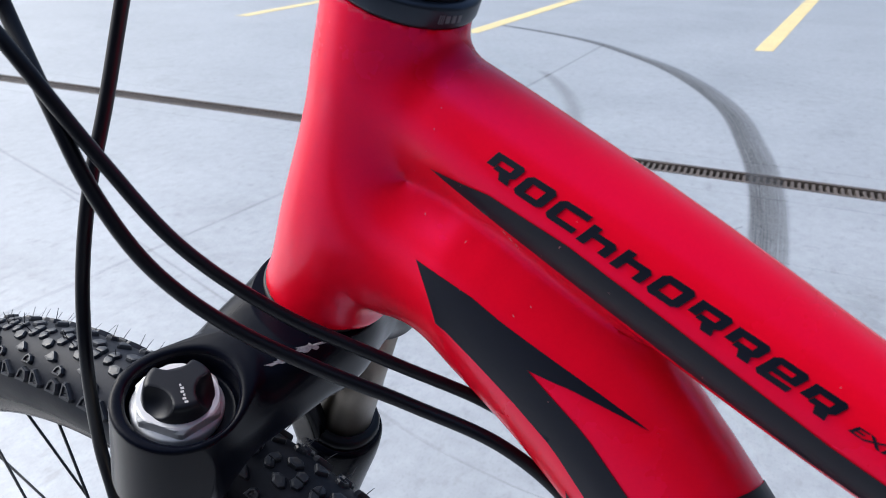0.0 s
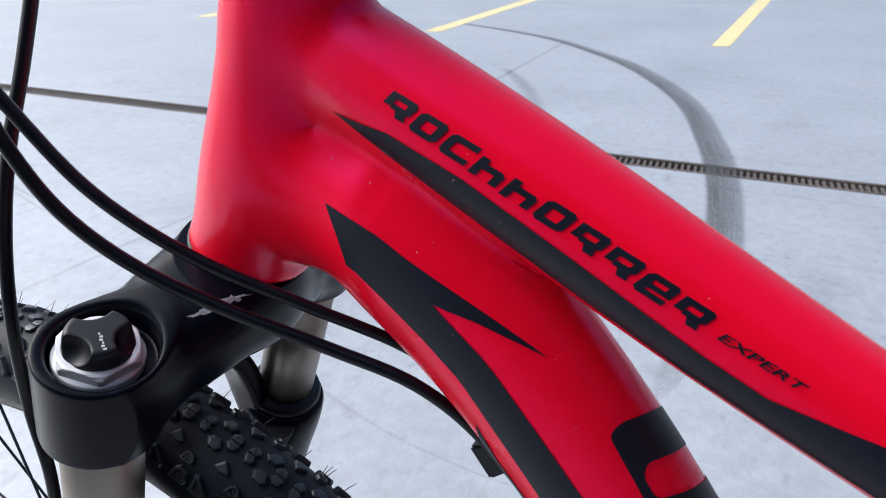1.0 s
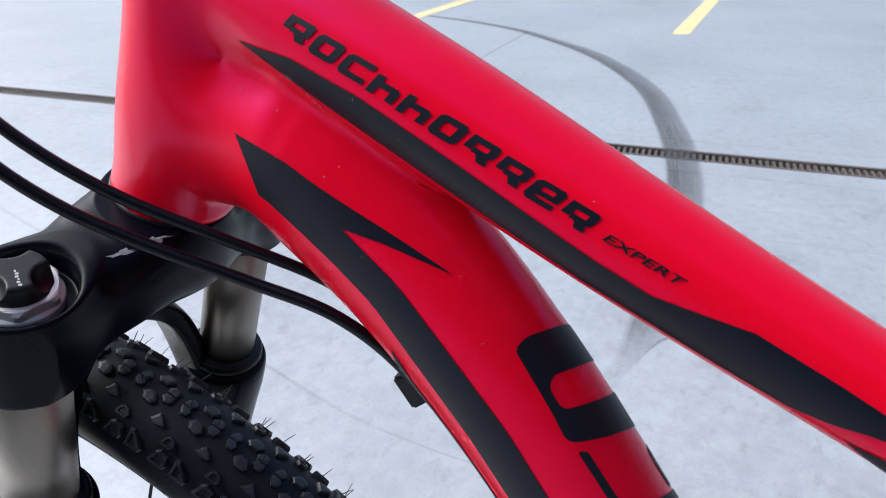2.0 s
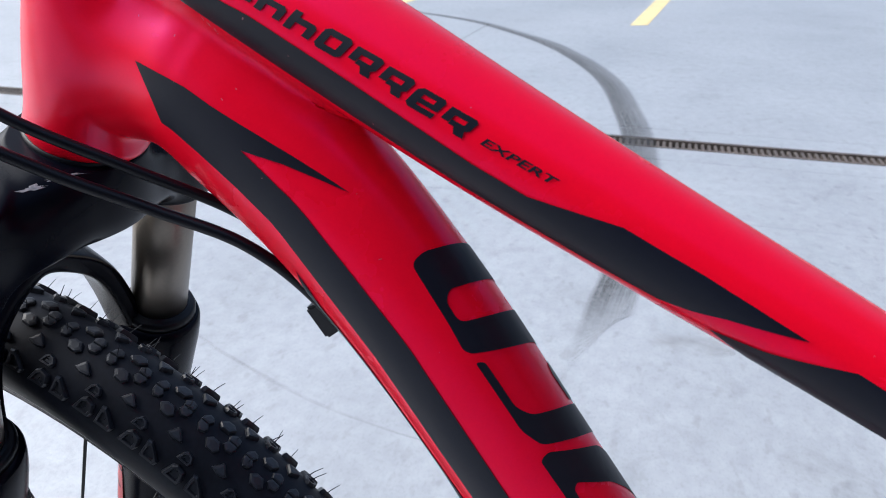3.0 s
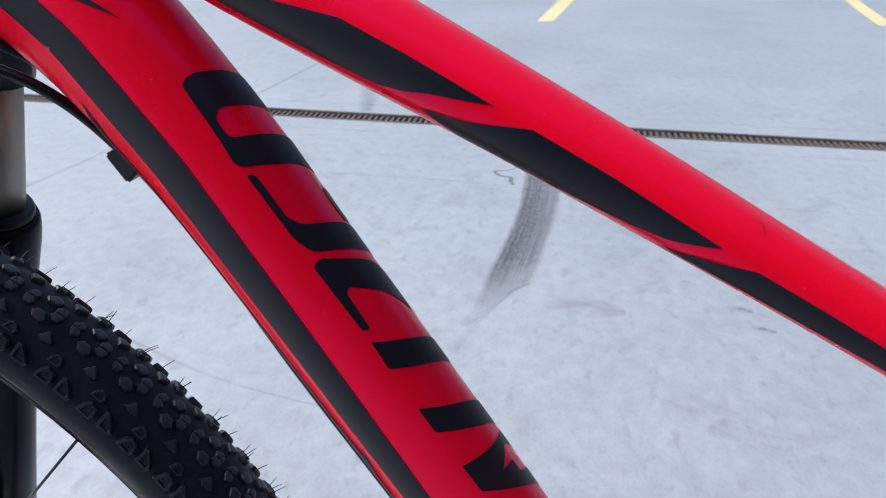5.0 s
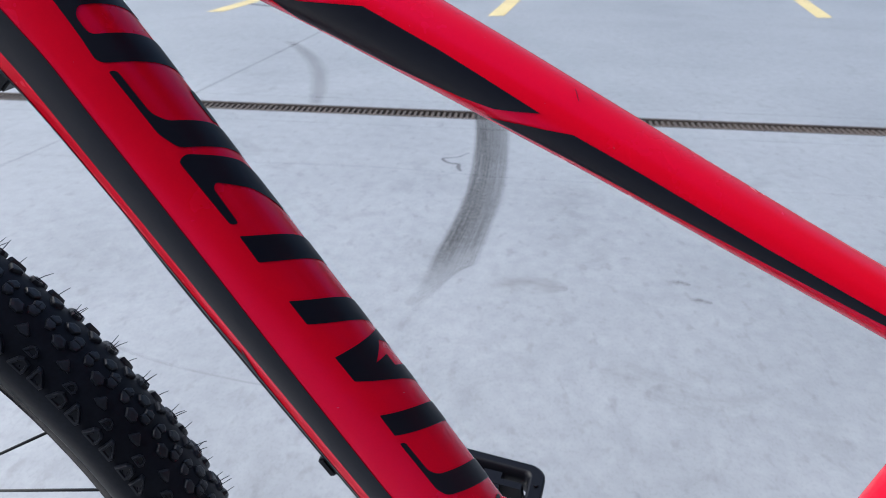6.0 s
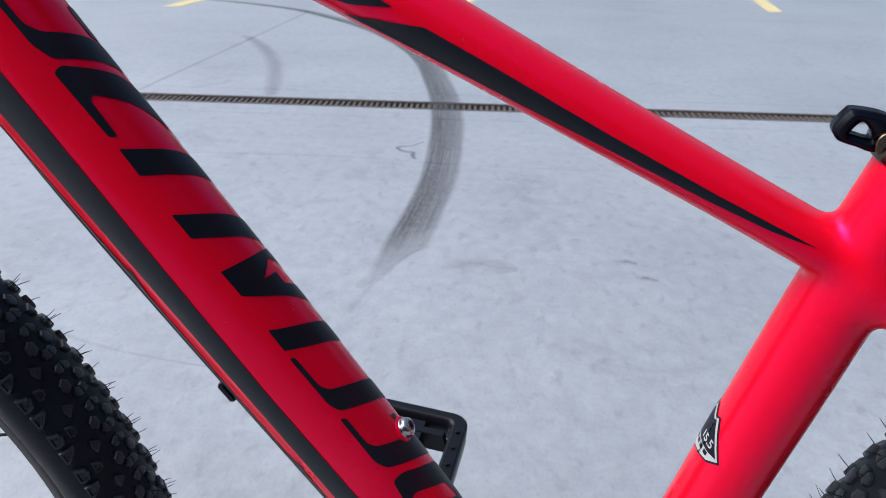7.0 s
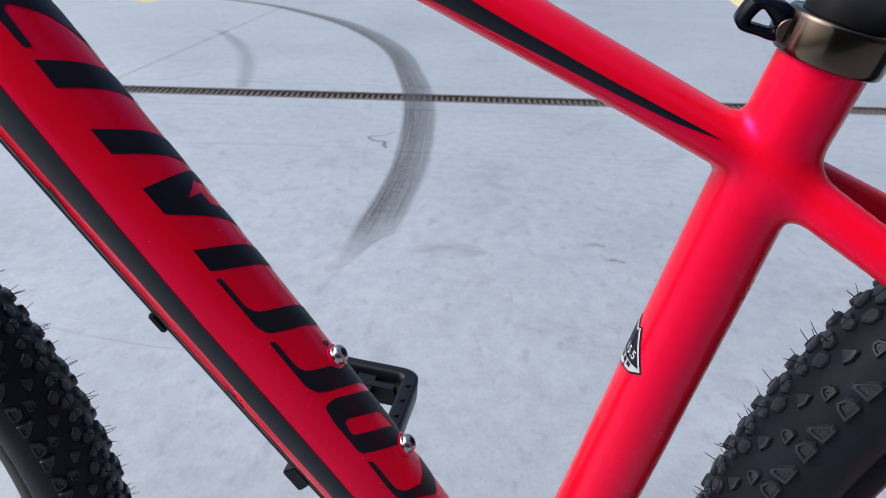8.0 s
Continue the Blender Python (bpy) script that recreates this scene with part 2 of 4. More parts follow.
def concrete():
    mat = bpy.data.materials.new("power_floated_concrete")
    mat.use_nodes = True
    nt = mat.node_tree
    p = nt.nodes["Principled BSDF"]
    at = nt.nodes.new("ShaderNodeTexCoord")

    def noise_at(scale, detail, rough, stretch=(1, 1, 1), distortion=0.0):
        m = nt.nodes.new("ShaderNodeMapping")
        m.inputs["Scale"].default_value = stretch
        nt.links.new(at.outputs["Object"], m.inputs["Vector"])
        n = node(nt, "ShaderNodeTexNoise", Scale=scale, Detail=detail, Roughness=rough, Distortion=distortion)
        nt.links.new(m.outputs[0], n.inputs["Vector"])
        return n

    def ramp(source, stops):
        r = nt.nodes.new("ShaderNodeValToRGB")
        e = r.color_ramp.elements
        for i, (pos, c) in enumerate(stops):
            el = e[i] if i < 2 else e.new(pos)
            el.position, el.color = pos, (*c, 1)
        nt.links.new(source.outputs["Fac"], r.inputs["Fac"])
        return r

    def chain(kind, fac, a_socket, b_socket):
        m = nt.nodes.new("ShaderNodeMix")
        m.data_type, m.blend_type = "RGBA", kind
        m.inputs["Factor"].default_value = fac
        nt.links.new(a_socket, m.inputs[6])
        nt.links.new(b_socket, m.inputs[7])
        return m.outputs[2]

    cloud = ramp(noise_at(1.3, 6, 0.6, (1, 1, 1), 0.4), [(0.3, (0.236, 0.250, 0.272)), (0.7, (0.300, 0.316, 0.341))])
    sweepy = ramp(noise_at(1.0, 4, 0.55, (0.35, 2.4, 1), 0.6), [(0.35, (0.97, 0.97, 0.972)), (0.65, (1.015, 1.015, 1.015))])
    mottle = ramp(noise_at(26, 4, 0.6, (1, 0.8, 1)), [(0.34, (0.89, 0.89, 0.895)), (0.66, (1.05, 1.05, 1.045))])
    specks = ramp(noise_at(170, 3, 0.6, (1, 0.6, 1)), [(0.30, (0.90, 0.90, 0.90)), (0.50, (1.02, 1.02, 1.02))])
    blotch = ramp(noise_at(34, 2, 0.5, (1, 0.55, 1)), [(0.28, (0.82, 0.815, 0.805)), (0.41, (1.0, 1.0, 1.0))])
    stains = ramp(noise_at(4.5, 7, 0.7, (1, 1, 1), 0.8), [(0.30, (0.82, 0.815, 0.81)), (0.45, (1.0, 1.0, 1.0))])
    c = chain("MULTIPLY", 1.0, cloud.outputs[0], sweepy.outputs[0])
    for r in (mottle, specks, blotch, stains):
        c = chain("MULTIPLY", 1.0, c, r.outputs[0])
    nt.links.new(c, p.inputs["Base Color"])
    p.inputs["Roughness"].default_value = 0.34
    p.inputs["Specular IOR Level"].default_value = 0.70
    b = node(nt, "ShaderNodeBump", Strength=0.35, Distance=0.002)
    nt.links.new(noise_at(60, 4, 0.6).outputs["Fac"], b.inputs["Height"])
    nt.links.new(b.outputs[0], p.inputs["Normal"])
    return mat


CONCRETE = concrete()


def build_ground():
    """One sheet to the horizon, with the drain's channel sunk into it."""
    a, b = DRAIN_Y - DRAIN_W / 2, DRAIN_Y + DRAIN_W / 2
    rows = [(-900, 0), (a, 0), (a, -0.06), (b, -0.06), (b, 0), (1500, 0)]
    verts = [(x, y, z) for y, z in rows for x in (-1200, 1200)]
    faces = [(2 * i, 2 * i + 1, 2 * i + 3, 2 * i + 2) for i in range(5)]
    ob = new("ground", mesh_from("ground", verts, faces))
    ob.data.materials.append(CONCRETE)
    return tagged(ob, "pale grey smooth concrete of a parking lot", "ground", kind="structure")


build_ground()


def build_shade_walls():
    """Unseen dark walls added on two sides to darken the bike's reflections."""
    mat = material("dark_shade_wall", (0.048, 0.050, 0.054), 0.8, grain=0.12, grain_scale=40, stain=0.2, stain_scale=0.8, bump=0.001)
    for name, x, y, size in (("shade_wall_south", 1.0, -4.6, (8.0, 0.25, 5.2)), ("shade_wall_east", 4.875, -1.4, (0.25, 6.65, 5.2))):
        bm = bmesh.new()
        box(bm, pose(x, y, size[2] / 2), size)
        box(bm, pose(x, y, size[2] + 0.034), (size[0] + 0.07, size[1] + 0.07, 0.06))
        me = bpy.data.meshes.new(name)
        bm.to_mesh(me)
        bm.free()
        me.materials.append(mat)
        tagged(new(name, me), "plain dark unseen wall added to darken reflections", "wall", kind="structure")


build_shade_walls()


def mark_material(name, colour, strength, along=2.0, across=60.0, rough=0.75, floor=0.35, soft=0.16, fade=0.05, lean=0.0):
    """Worn rubber or dirt on the concrete: streaked along its run and thinned out at its edges and ends."""
    mat = bpy.data.materials.new(name)
    mat.use_nodes = True
    nt = mat.node_tree
    p = nt.nodes["Principled BSDF"]
    p.inputs["Base Color"].default_value = (*colour, 1)
    p.inputs["Roughness"].default_value = rough
    uv = nt.nodes.new("ShaderNodeUVMap")
    uv.uv_map = "run"
    split = nt.nodes.new("ShaderNodeSeparateXYZ")
    nt.links.new(uv.outputs[0], split.inputs[0])
    mp = nt.nodes.new("ShaderNodeMapping")
    mp.inputs["Scale"].default_value = (along, across, 1)
    nt.links.new(uv.outputs[0], mp.inputs["Vector"])
    streak = node(nt, "ShaderNodeTexNoise", Scale=1.0, Detail=3.0, Roughness=0.6)
    nt.links.new(mp.outputs[0], streak.inputs["Vector"])
    at = nt.nodes.new("ShaderNodeTexCoord")
    grain = node(nt, "ShaderNodeTexNoise", Scale=90.0, Detail=4.0, Roughness=0.7)
    nt.links.new(at.outputs["Object"], grain.inputs["Vector"])

    def remap(src, a, b, c, d):
        m = nt.nodes.new("ShaderNodeMapRange")
        for key, value in zip(("From Min", "From Max", "To Min", "To Max"), (a, b, c, d)):
            m.inputs[key].default_value = value
        nt.links.new(src, m.inputs["Value"])
        return m.outputs[0]

    def times(a, b):
        m = nt.nodes.new("ShaderNodeMath")
        m.operation = "MULTIPLY"
        nt.links.new(a, m.inputs[0])
        nt.links.new(b, m.inputs[1])
        return m.outputs[0]

    edge = nt.nodes.new("ShaderNodeMath")
    edge.operation = "PINGPONG"
    edge.inputs[1].default_value = 0.5
    nt.links.new(split.outputs["Y"], edge.inputs[0])
    fac = times(remap(edge.outputs[0], 0.0, soft, 0.0, 1.0), remap(streak.outputs["Fac"], 0.30, 0.66, floor, 1.0))
    fac = times(fac, remap(grain.outputs["Fac"], 0.3, 0.62, 0.55, 1.0))
    fac = times(fac, remap(split.outputs["Y"], 0.35, 1.0, 1.0, 1.0 - lean))
    fac = times(fac, remap(split.outputs["X"], 0.0, fade, 0.08, strength))
    clear = nt.nodes.new("ShaderNodeBsdfTransparent")
    mix = nt.nodes.new("ShaderNodeMixShader")
    nt.links.new(fac, mix.inputs[0])
    nt.links.new(clear.outputs[0], mix.inputs[1])
    nt.links.new(p.outputs[0], mix.inputs[2])
    nt.links.new(mix.outputs[0], nt.nodes["Material Output"].inputs[0])
    return mat


def ribbon(name, centre, widths, z, mat, label, category, slant=0.0):
    """A flat strip on the ground along a smooth line, with the run of it as UV."""
    pts = np.array(centre, float)
    k = len(pts)
    fine = np.linspace(0, k - 1, 14 * (k - 1) + 1)
    line = []
    for f in fine:
        i = min(int(f), k - 2)
        t = f - i
        p0, p1, p2, p3 = pts[max(i - 1, 0)], pts[i], pts[i + 1], pts[min(i + 2, k - 1)]
        line.append(0.5 * (2 * p1 + (p2 - p0) * t + (2 * p0 - 5 * p1 + 4 * p2 - p3) * t * t + (3 * p1 - p0 - 3 * p2 + p3) * t**3))
    line = np.array(line)
    way = np.gradient(line, axis=0)
    way /= np.linalg.norm(way, axis=1)[:, None]
    left = np.stack([-way[:, 1], way[:, 0]], 1)
    w = np.interp(fine, range(k), widths)[:, None] / 2
    skew = slant * np.exp(-fine / 0.35)[:, None] * way
    a, b = line + left * w - skew, line - left * w + skew
    verts = [(x, y, z) for q in zip(a, b) for x, y in q]
    faces = [(2 * i, 2 * i + 1, 2 * i + 3, 2 * i + 2) for i in range(len(line) - 1)]
    me = mesh_from(name, verts, faces)
    run = np.r_[0, np.cumsum(np.linalg.norm(np.diff(line, axis=0), axis=1))]
    layer = me.uv_layers.new(name="run")
    for loop in me.loops:
        i, side = divmod(loop.vertex_index, 2)
        layer.data[loop.index].uv = (run[i], float(side))
    me.materials.append(mat)
    return tagged(new(name, me), label, category, kind="structure")


SKID = mark_material("skid_rubber", (0.0544, 0.05504, 0.05888), 0.90, fade=0.24, soft=0.13, lean=0.55)
CRACK = mark_material("dark_crack", (0.064, 0.064, 0.0672), 0.75, along=30.0, soft=0.3, fade=0.01)
FAINT = mark_material("faint_rubber", (0.1408, 0.1408, 0.144), 0.38, soft=0.4)
SEAM = mark_material("sawn_joint", (0.16, 0.16, 0.1632), 0.34, along=5.0, across=1.5, floor=0.0, soft=0.5)
SPOT = mark_material("dark_spot", (0.1088, 0.1088, 0.1056), 0.7, along=40.0, across=2.0, floor=0.2, soft=0.5, fade=0.02)
DIRT = mark_material("oily_stain", (0.1728, 0.1664, 0.1568), 0.36, along=12.0, across=2.0, floor=0.2, soft=0.5)
ribbon("skid_mark", [(0.050, 1.13), (0.062, 1.274), (0.084, 1.464), (0.104, 1.694), (0.108, 1.972), (0.097, 2.322), (0.064, 2.67), (0.008, 3.0), (-0.064, 3.362), (-0.155, 3.655), (-0.300, 3.985), (-0.515, 4.36), (-0.77, 4.67), (-1.11, 5.016), (-1.50, 5.26), (-1.95, 5.45)],
       [0.12, 0.122, 0.118, 0.12, 0.128, 0.137, 0.14, 0.138, 0.14, 0.138, 0.135, 0.13, 0.105, 0.09, 0.08, 0.06], 0.0015, SKID, "curved black tyre skid mark on the concrete", "skid mark", slant=0.22)
ribbon("skid_mark", [(-1.21, 3.98), (-1.129, 3.889), (-0.968, 3.613), (-0.817, 3.255), (-0.718, 2.89), (-0.664, 2.63)], [0.05, 0.09, 0.11, 0.11, 0.10, 0.07], 0.0012, FAINT, "faint grey curved tyre mark on the concrete", "skid mark")
ribbon("scrape", [(-1.24, 2.65), (-1.225, 2.80), (-1.129, 3.889), (-1.041, 4.972)], [0.02, 0.025, 0.025, 0.02], 0.0010, FAINT, "thin faint scrape line on the concrete", "scrape")
ribbon("joint", [(-1.6, 1.84), (-0.73, 1.875), (-0.284, 1.888), (-0.033, 1.869), (0.159, 1.848), (0.6, 1.84), (2.0, 1.84)], [0.006, 0.008, 0.008, 0.008, 0.007, 0.006, 0.005], 0.0010, SEAM, "hairline joint in the concrete", "joint")
ribbon("joint", [(-2.2, 1.44), (-0.93, 0.945), (-0.735, 0.859), (-0.491, 0.760), (-0.303, 0.713), (-0.20, 0.70)], [0.02, 0.014, 0.014, 0.012, 0.008, 0.004], 0.0010, SEAM, "dark hairline joint in the concrete", "joint")
ribbon("joint", [(-1.66, 0.55), (-1.613, 0.779), (-1.552, 1.156), (-1.47, 1.643), (-1.38, 2.4)], [0.025, 0.025, 0.025, 0.025, 0.02], 0.0011, SEAM, "dark sawn joint in the concrete", "joint")
ribbon("joint", [(-3.4, 1.90), (-2.77, 1.657), (-2.085, 1.424)], [0.025, 0.025, 0.02], 0.0009, SEAM, "dark sawn joint in the concrete", "joint")
ribbon("crack", [(0.032, 2.078), (-0.004, 2.025), (-0.052, 2.001), (-0.030, 1.962), (0.004, 1.952), (0.006, 1.92), (0.018, 1.885)], [0.006, 0.010, 0.014, 0.018, 0.018, 0.020, 0.010], 0.0013, CRACK, "short dark crack in the concrete", "crack")
ribbon("stain", [(0.15, 1.13), (0.20, 1.15), (0.25, 1.158), (0.29, 1.148), (0.33, 1.14)], [0.03, 0.10, 0.06, 0.10, 0.02], 0.0009, DIRT, "brownish oil stain on the concrete", "stain")
ribbon("stain", [(0.565, 1.205), (0.585, 1.204), (0.612, 1.195)], [0.02, 0.040, 0.01], 0.0009, SPOT, "small dark stain on the concrete", "stain")
ribbon("stain", [(0.595, 1.127), (0.615, 1.124), (0.645, 1.115)], [0.015, 0.036, 0.01], 0.0009, SPOT, "small dark stain on the concrete", "stain")
for side, y, w in ((1, 2.735, 0.012), (-1, 2.36, 0.010)):
    ribbon("joint", [(-6.0, y + 0.01), (-2.0, y), (2.0, y), (6.0, y - 0.01)], [w, w, w, w], 0.0010, SEAM, "thin dark joint along the drain", "joint")

YELLOW = material("yellow_road_paint", (0.512, 0.4288, 0.2176), 0.7, grain=0.12, grain_scale=60, stain=0.12, stain_scale=6)
for x0, y0, x1 in ((-4.10, 4.95, -3.65), (-2.06, 5.0, -1.55), (-0.02, 5.17, 0.50), (2.38, 5.52, 3.02)):
    verts = [(x0 - 0.06, y0, 0.0016), (x0 + 0.06, y0 + 0.03, 0.0016), (x1 + 0.06, y0 + 4.6, 0.0016), (x1 - 0.06, y0 + 4.6, 0.0016)]
    ln = new("bay_line", mesh_from("bay_line", verts, [(0, 1, 2, 3)]))
    ln.data.materials.append(YELLOW)
    tagged(ln, "yellow painted parking bay line on concrete", "road marking", kind="structure")

RUST = material("rusty_steel_grate", (0.0672, 0.0544, 0.048), 0.75, metal=0.0, grain=0.3, grain_scale=80, stain=0.35, stain_scale=9, bump=0.0004)
grate = tagged(new("drain_grate"), "long rusty brown steel drain grate set in concrete", "drain", kind="structure")
for side in (-1, 1):
    bm = bmesh.new()
    box(bm, pose(0, DRAIN_Y + side * (DRAIN_W / 2 - 0.010), -0.012), (40.0, 0.018, 0.026))
    part("edge_rail", bm, RUST, grate)
bm = bmesh.new()
box(bm, Matrix(), (0.0115, DRAIN_W - 0.042, 0.022), 0.9)
slat_mesh = bpy.data.meshes.new("grate_bar")
bm.to_mesh(slat_mesh)
bm.free()
slat_mesh.materials.append(RUST)
for i in range(280):
    b = new("grate_bar", slat_mesh)
    b.parent = grate
    b.location = (-3.0 + i * 0.0235, DRAIN_Y, -0.014)
bm = bmesh.new()
for i in range(340):
    x = -3.0 - (i + 1) * 0.0235 if i < 170 else -3.0 + (280 + i - 170) * 0.0235
    box(bm, pose(x, DRAIN_Y, -0.014), (0.0115, DRAIN_W - 0.042, 0.022), 0.9)
tagged(part("grate_bars_beyond", bm, RUST, grate), kind="stuff")


# ---- the bicycle ----
bicycle = tagged(new("bicycle"), "red and black hardtail mountain bike standing on grey concrete", "bicycle")
bicycle.matrix_world = pose(0, 0, 0, 4, 0, -10)


def loft(bm, points, radii, sides=20):
    """A closed rough tube along points, to be refined onto a field."""
    rings = []
    pts = [Vector(p) for p in points]
    for i, c in enumerate(pts):
        way = (pts[min(i + 1, len(pts) - 1)] - pts[max(i - 1, 0)]).normalized()
        side = Vector((0, 1, 0))
        side = (side - way * side.dot(way)).normalized()
        other = way.cross(side)
        rings.append([bm.verts.new(c + radii[i] * (math.cos(2 * math.pi * k / sides) * side + math.sin(2 * math.pi * k / sides) * other)) for k in range(sides)])
    for r0, r1 in zip(rings, rings[1:]):
        for k in range(sides):
            bm.faces.new((r0[k], r0[(k + 1) % sides], r1[(k + 1) % sides], r1[k]))
    bm.faces.new(rings[0][::-1])
    bm.faces.new(rings[-1])


def welded(name, tubes, field, voxel):
    """One skin over several tubes: a voxel hull, then every vertex moved onto the field."""
    bm = bmesh.new()
    for t in tubes:
        loft(bm, t[0], [max(a, b) for a, b in zip(t[1], t[2])])
    bmesh.ops.recalc_face_normals(bm, faces=bm.faces)
    me = bpy.data.meshes.new(name)
    bm.to_mesh(me)
    bm.free()
    rough = new(name, me)
    mod = rough.modifiers.new("hull", "REMESH")
    mod.mode, mod.voxel_size = "VOXEL", voxel
    deps = bpy.context.evaluated_depsgraph_get()
    done = bpy.data.meshes.new_from_object(rough.evaluated_get(deps))
    bpy.data.objects.remove(rough)
    q = np.empty(len(done.vertices) * 3)
    done.vertices.foreach_get("co", q)
    q = settle(q.reshape(-1, 3), field)
    pairs = np.empty(len(done.edges) * 2, int)
    done.edges.foreach_get("vertices", pairs)
    pairs = pairs.reshape(-1, 2)
    ease = np.clip((-0.066 - q[:, 0]) / 0.012, 0, 1) * np.clip(((HEAD_TOP - q) @ HEAD_WAY - 0.003) / 0.006, 0, 1) * np.clip(((q - HEAD_LOW) @ HEAD_WAY - 0.004) / 0.006, 0, 1)
    ease *= np.clip((0.098 - (q - HEAD_LOW) @ HEAD_WAY) / 0.014, 0, 1)
    count = np.bincount(pairs.ravel(), minlength=len(q))[:, None]
    for _ in range(60):
        mean = np.stack([np.bincount(pairs[:, 0], q[pairs[:, 1], k], len(q)) + np.bincount(pairs[:, 1], q[pairs[:, 0], k], len(q)) for k in range(3)], 1) / count
        q += 0.5 * ease[:, None] * (mean - q)
    done.vertices.foreach_set("co", q.ravel())
    done.update()
    done.polygons.foreach_set("use_smooth", [True] * len(done.polygons))
    return done


skin = welded("frame", [HEAD_TUBE, TOP_TUBE, DOWN_TUBE, SEAT_TUBE, *SEAT_STAYS, *CHAIN_STAYS], frame_field, 0.0022)
skin_points = np.empty(len(skin.vertices) * 3)
skin.vertices.foreach_get("co", skin_points)
SKIN_TREE = BVHTree.FromPolygons([Vector(p) for p in skin_points.reshape(-1, 3)], [tuple(f.vertices) for f in skin.polygons])
bike_frame = part("frame", skin, RED, bicycle, "satin red welded aluminium frame with black graphics")


# ---- painted graphics laid over the tubes ----
def overlay(tube, outline, holes=(), lift=0.00035, cells_u=0.006, cells_v=6.0):
    """A thin skin over a tube, cut to an outline of (u, v)."""
    bm = bmesh.new()
    edges = []
    for ring in (outline, *holes):
        vs = [bm.verts.new((u, v * 0.0005, 0)) for u, v in ring]
        edges += [bm.edges.new((vs[i], vs[(i + 1) % len(vs)])) for i in range(len(vs))]
    bmesh.ops.triangle_fill(bm, edges=edges, use_beauty=True, use_dissolve=False)
    us, ws = [u for u, _ in outline], [v for _, v in outline]
    cuts = [(min(us) + k * cells_u, 0) for k in range(1, int((max(us) - min(us)) / cells_u) + 1)]
    for x, _ in cuts:
        bmesh.ops.bisect_plane(bm, geom=bm.verts[:] + bm.edges[:] + bm.faces[:], plane_co=(x, 0, 0), plane_no=(1, 0, 0))
    k0 = min(ws) + cells_v
    while k0 < max(ws):
        bmesh.ops.bisect_plane(bm, geom=bm.verts[:] + bm.edges[:] + bm.faces[:], plane_co=(0, k0 * 0.0005, 0), plane_no=(0, 1, 0))
        k0 += cells_v
    co = np.array([v.co[:2] for v in bm.verts])
    if len(co):
        q = tube_place(tube, co[:, 0], co[:, 1] / 0.0005, lift)
        for v, p in zip(bm.verts, q):
            v.co = p
    bmesh.ops.recalc_face_normals(bm, faces=bm.faces)
    for f in bm.faces:
        f.smooth = True
        c = f.calc_center_median()
        if f.normal.y > 0.2 and c.y < -0.004:
            f.normal_flip()
    return bm


def rounded(ring, r, n=4):
    """Round the corners of an outline of (u, v), with v counted at 0.0005 m a degree."""
    out = []
    for i, p in enumerate(ring):
        a, b = ring[i - 1], ring[(i + 1) % len(ring)]
        P, A, B = (Vector((q[0], q[1] * 0.0005)) for q in (p, a, b))
        la, lb = (A - P).length, (B - P).length
        k = min(r, la * 0.45, lb * 0.45)
        s, e = P + (A - P) * (k / la), P + (B - P) * (k / lb)
        for j in range(n + 1):
            t = j / n
            q = (1 - t) ** 2 * s + 2 * t * (1 - t) * P + t * t * e
            out.append((q.x, q.y / 0.0005))
    return out


def graphic(tube, outline, name="stripe", holes=(), mat=None, corner=0.0, label="", lift=0.00035):
    ring = rounded(outline, corner) if corner else outline
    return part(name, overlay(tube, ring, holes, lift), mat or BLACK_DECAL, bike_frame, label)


# the forked band down the side of the down tube
graphic(DOWN_TUBE, [(0.0568, 27), (0.0712, 27.5), (0.0838, 32), (0.0975, 38), (0.1112, 44), (0.1232, 49.5), (0.1335, 56), (0.1244, 46), (0.1139, 36.5), (0.1008, 22.5), (0.121, 21.5), (0.150, 20.5), (0.20, 17), (0.25, 14.5), (0.30, 12.5),
                    (0.36, 9), (0.42, 6.5), (0.50, 8), (0.56, 8), (0.56, -20), (0.50, -23), (0.45, -22), (0.40, -22), (0.33, -22), (0.28, -22.5), (0.23, -22.5), (0.19, -20.5), (0.15, -15.5), (0.122, -11), (0.1056, -9.5), (0.0885, -10.5), (0.0702, -13.5)],
        label="black forked band along the tube")
for ring in ([(0.142, -31), (0.158, -44), (0.20, -46), (0.26, -45), (0.31, -42), (0.335, -37), (0.352, -52), (0.352, -95), (0.18, -95), (0.158, -66)],
             [(0.328, -29), (0.345, -42), (0.40, -45), (0.45, -45), (0.472, -41), (0.485, -55), (0.485, -95), (0.36, -95), (0.345, -58)],
             [(0.458, -34), (0.475, -42), (0.56, -44), (0.56, -95), (0.49, -95), (0.474, -58)]):
    graphic(DOWN_TUBE, ring, label="black lower edge stripe")


# angular block shapes over the upper side of the down tube
def block(ring, corner=0.002):
    return graphic(DOWN_TUBE, ring, "block_shape", corner=corner)


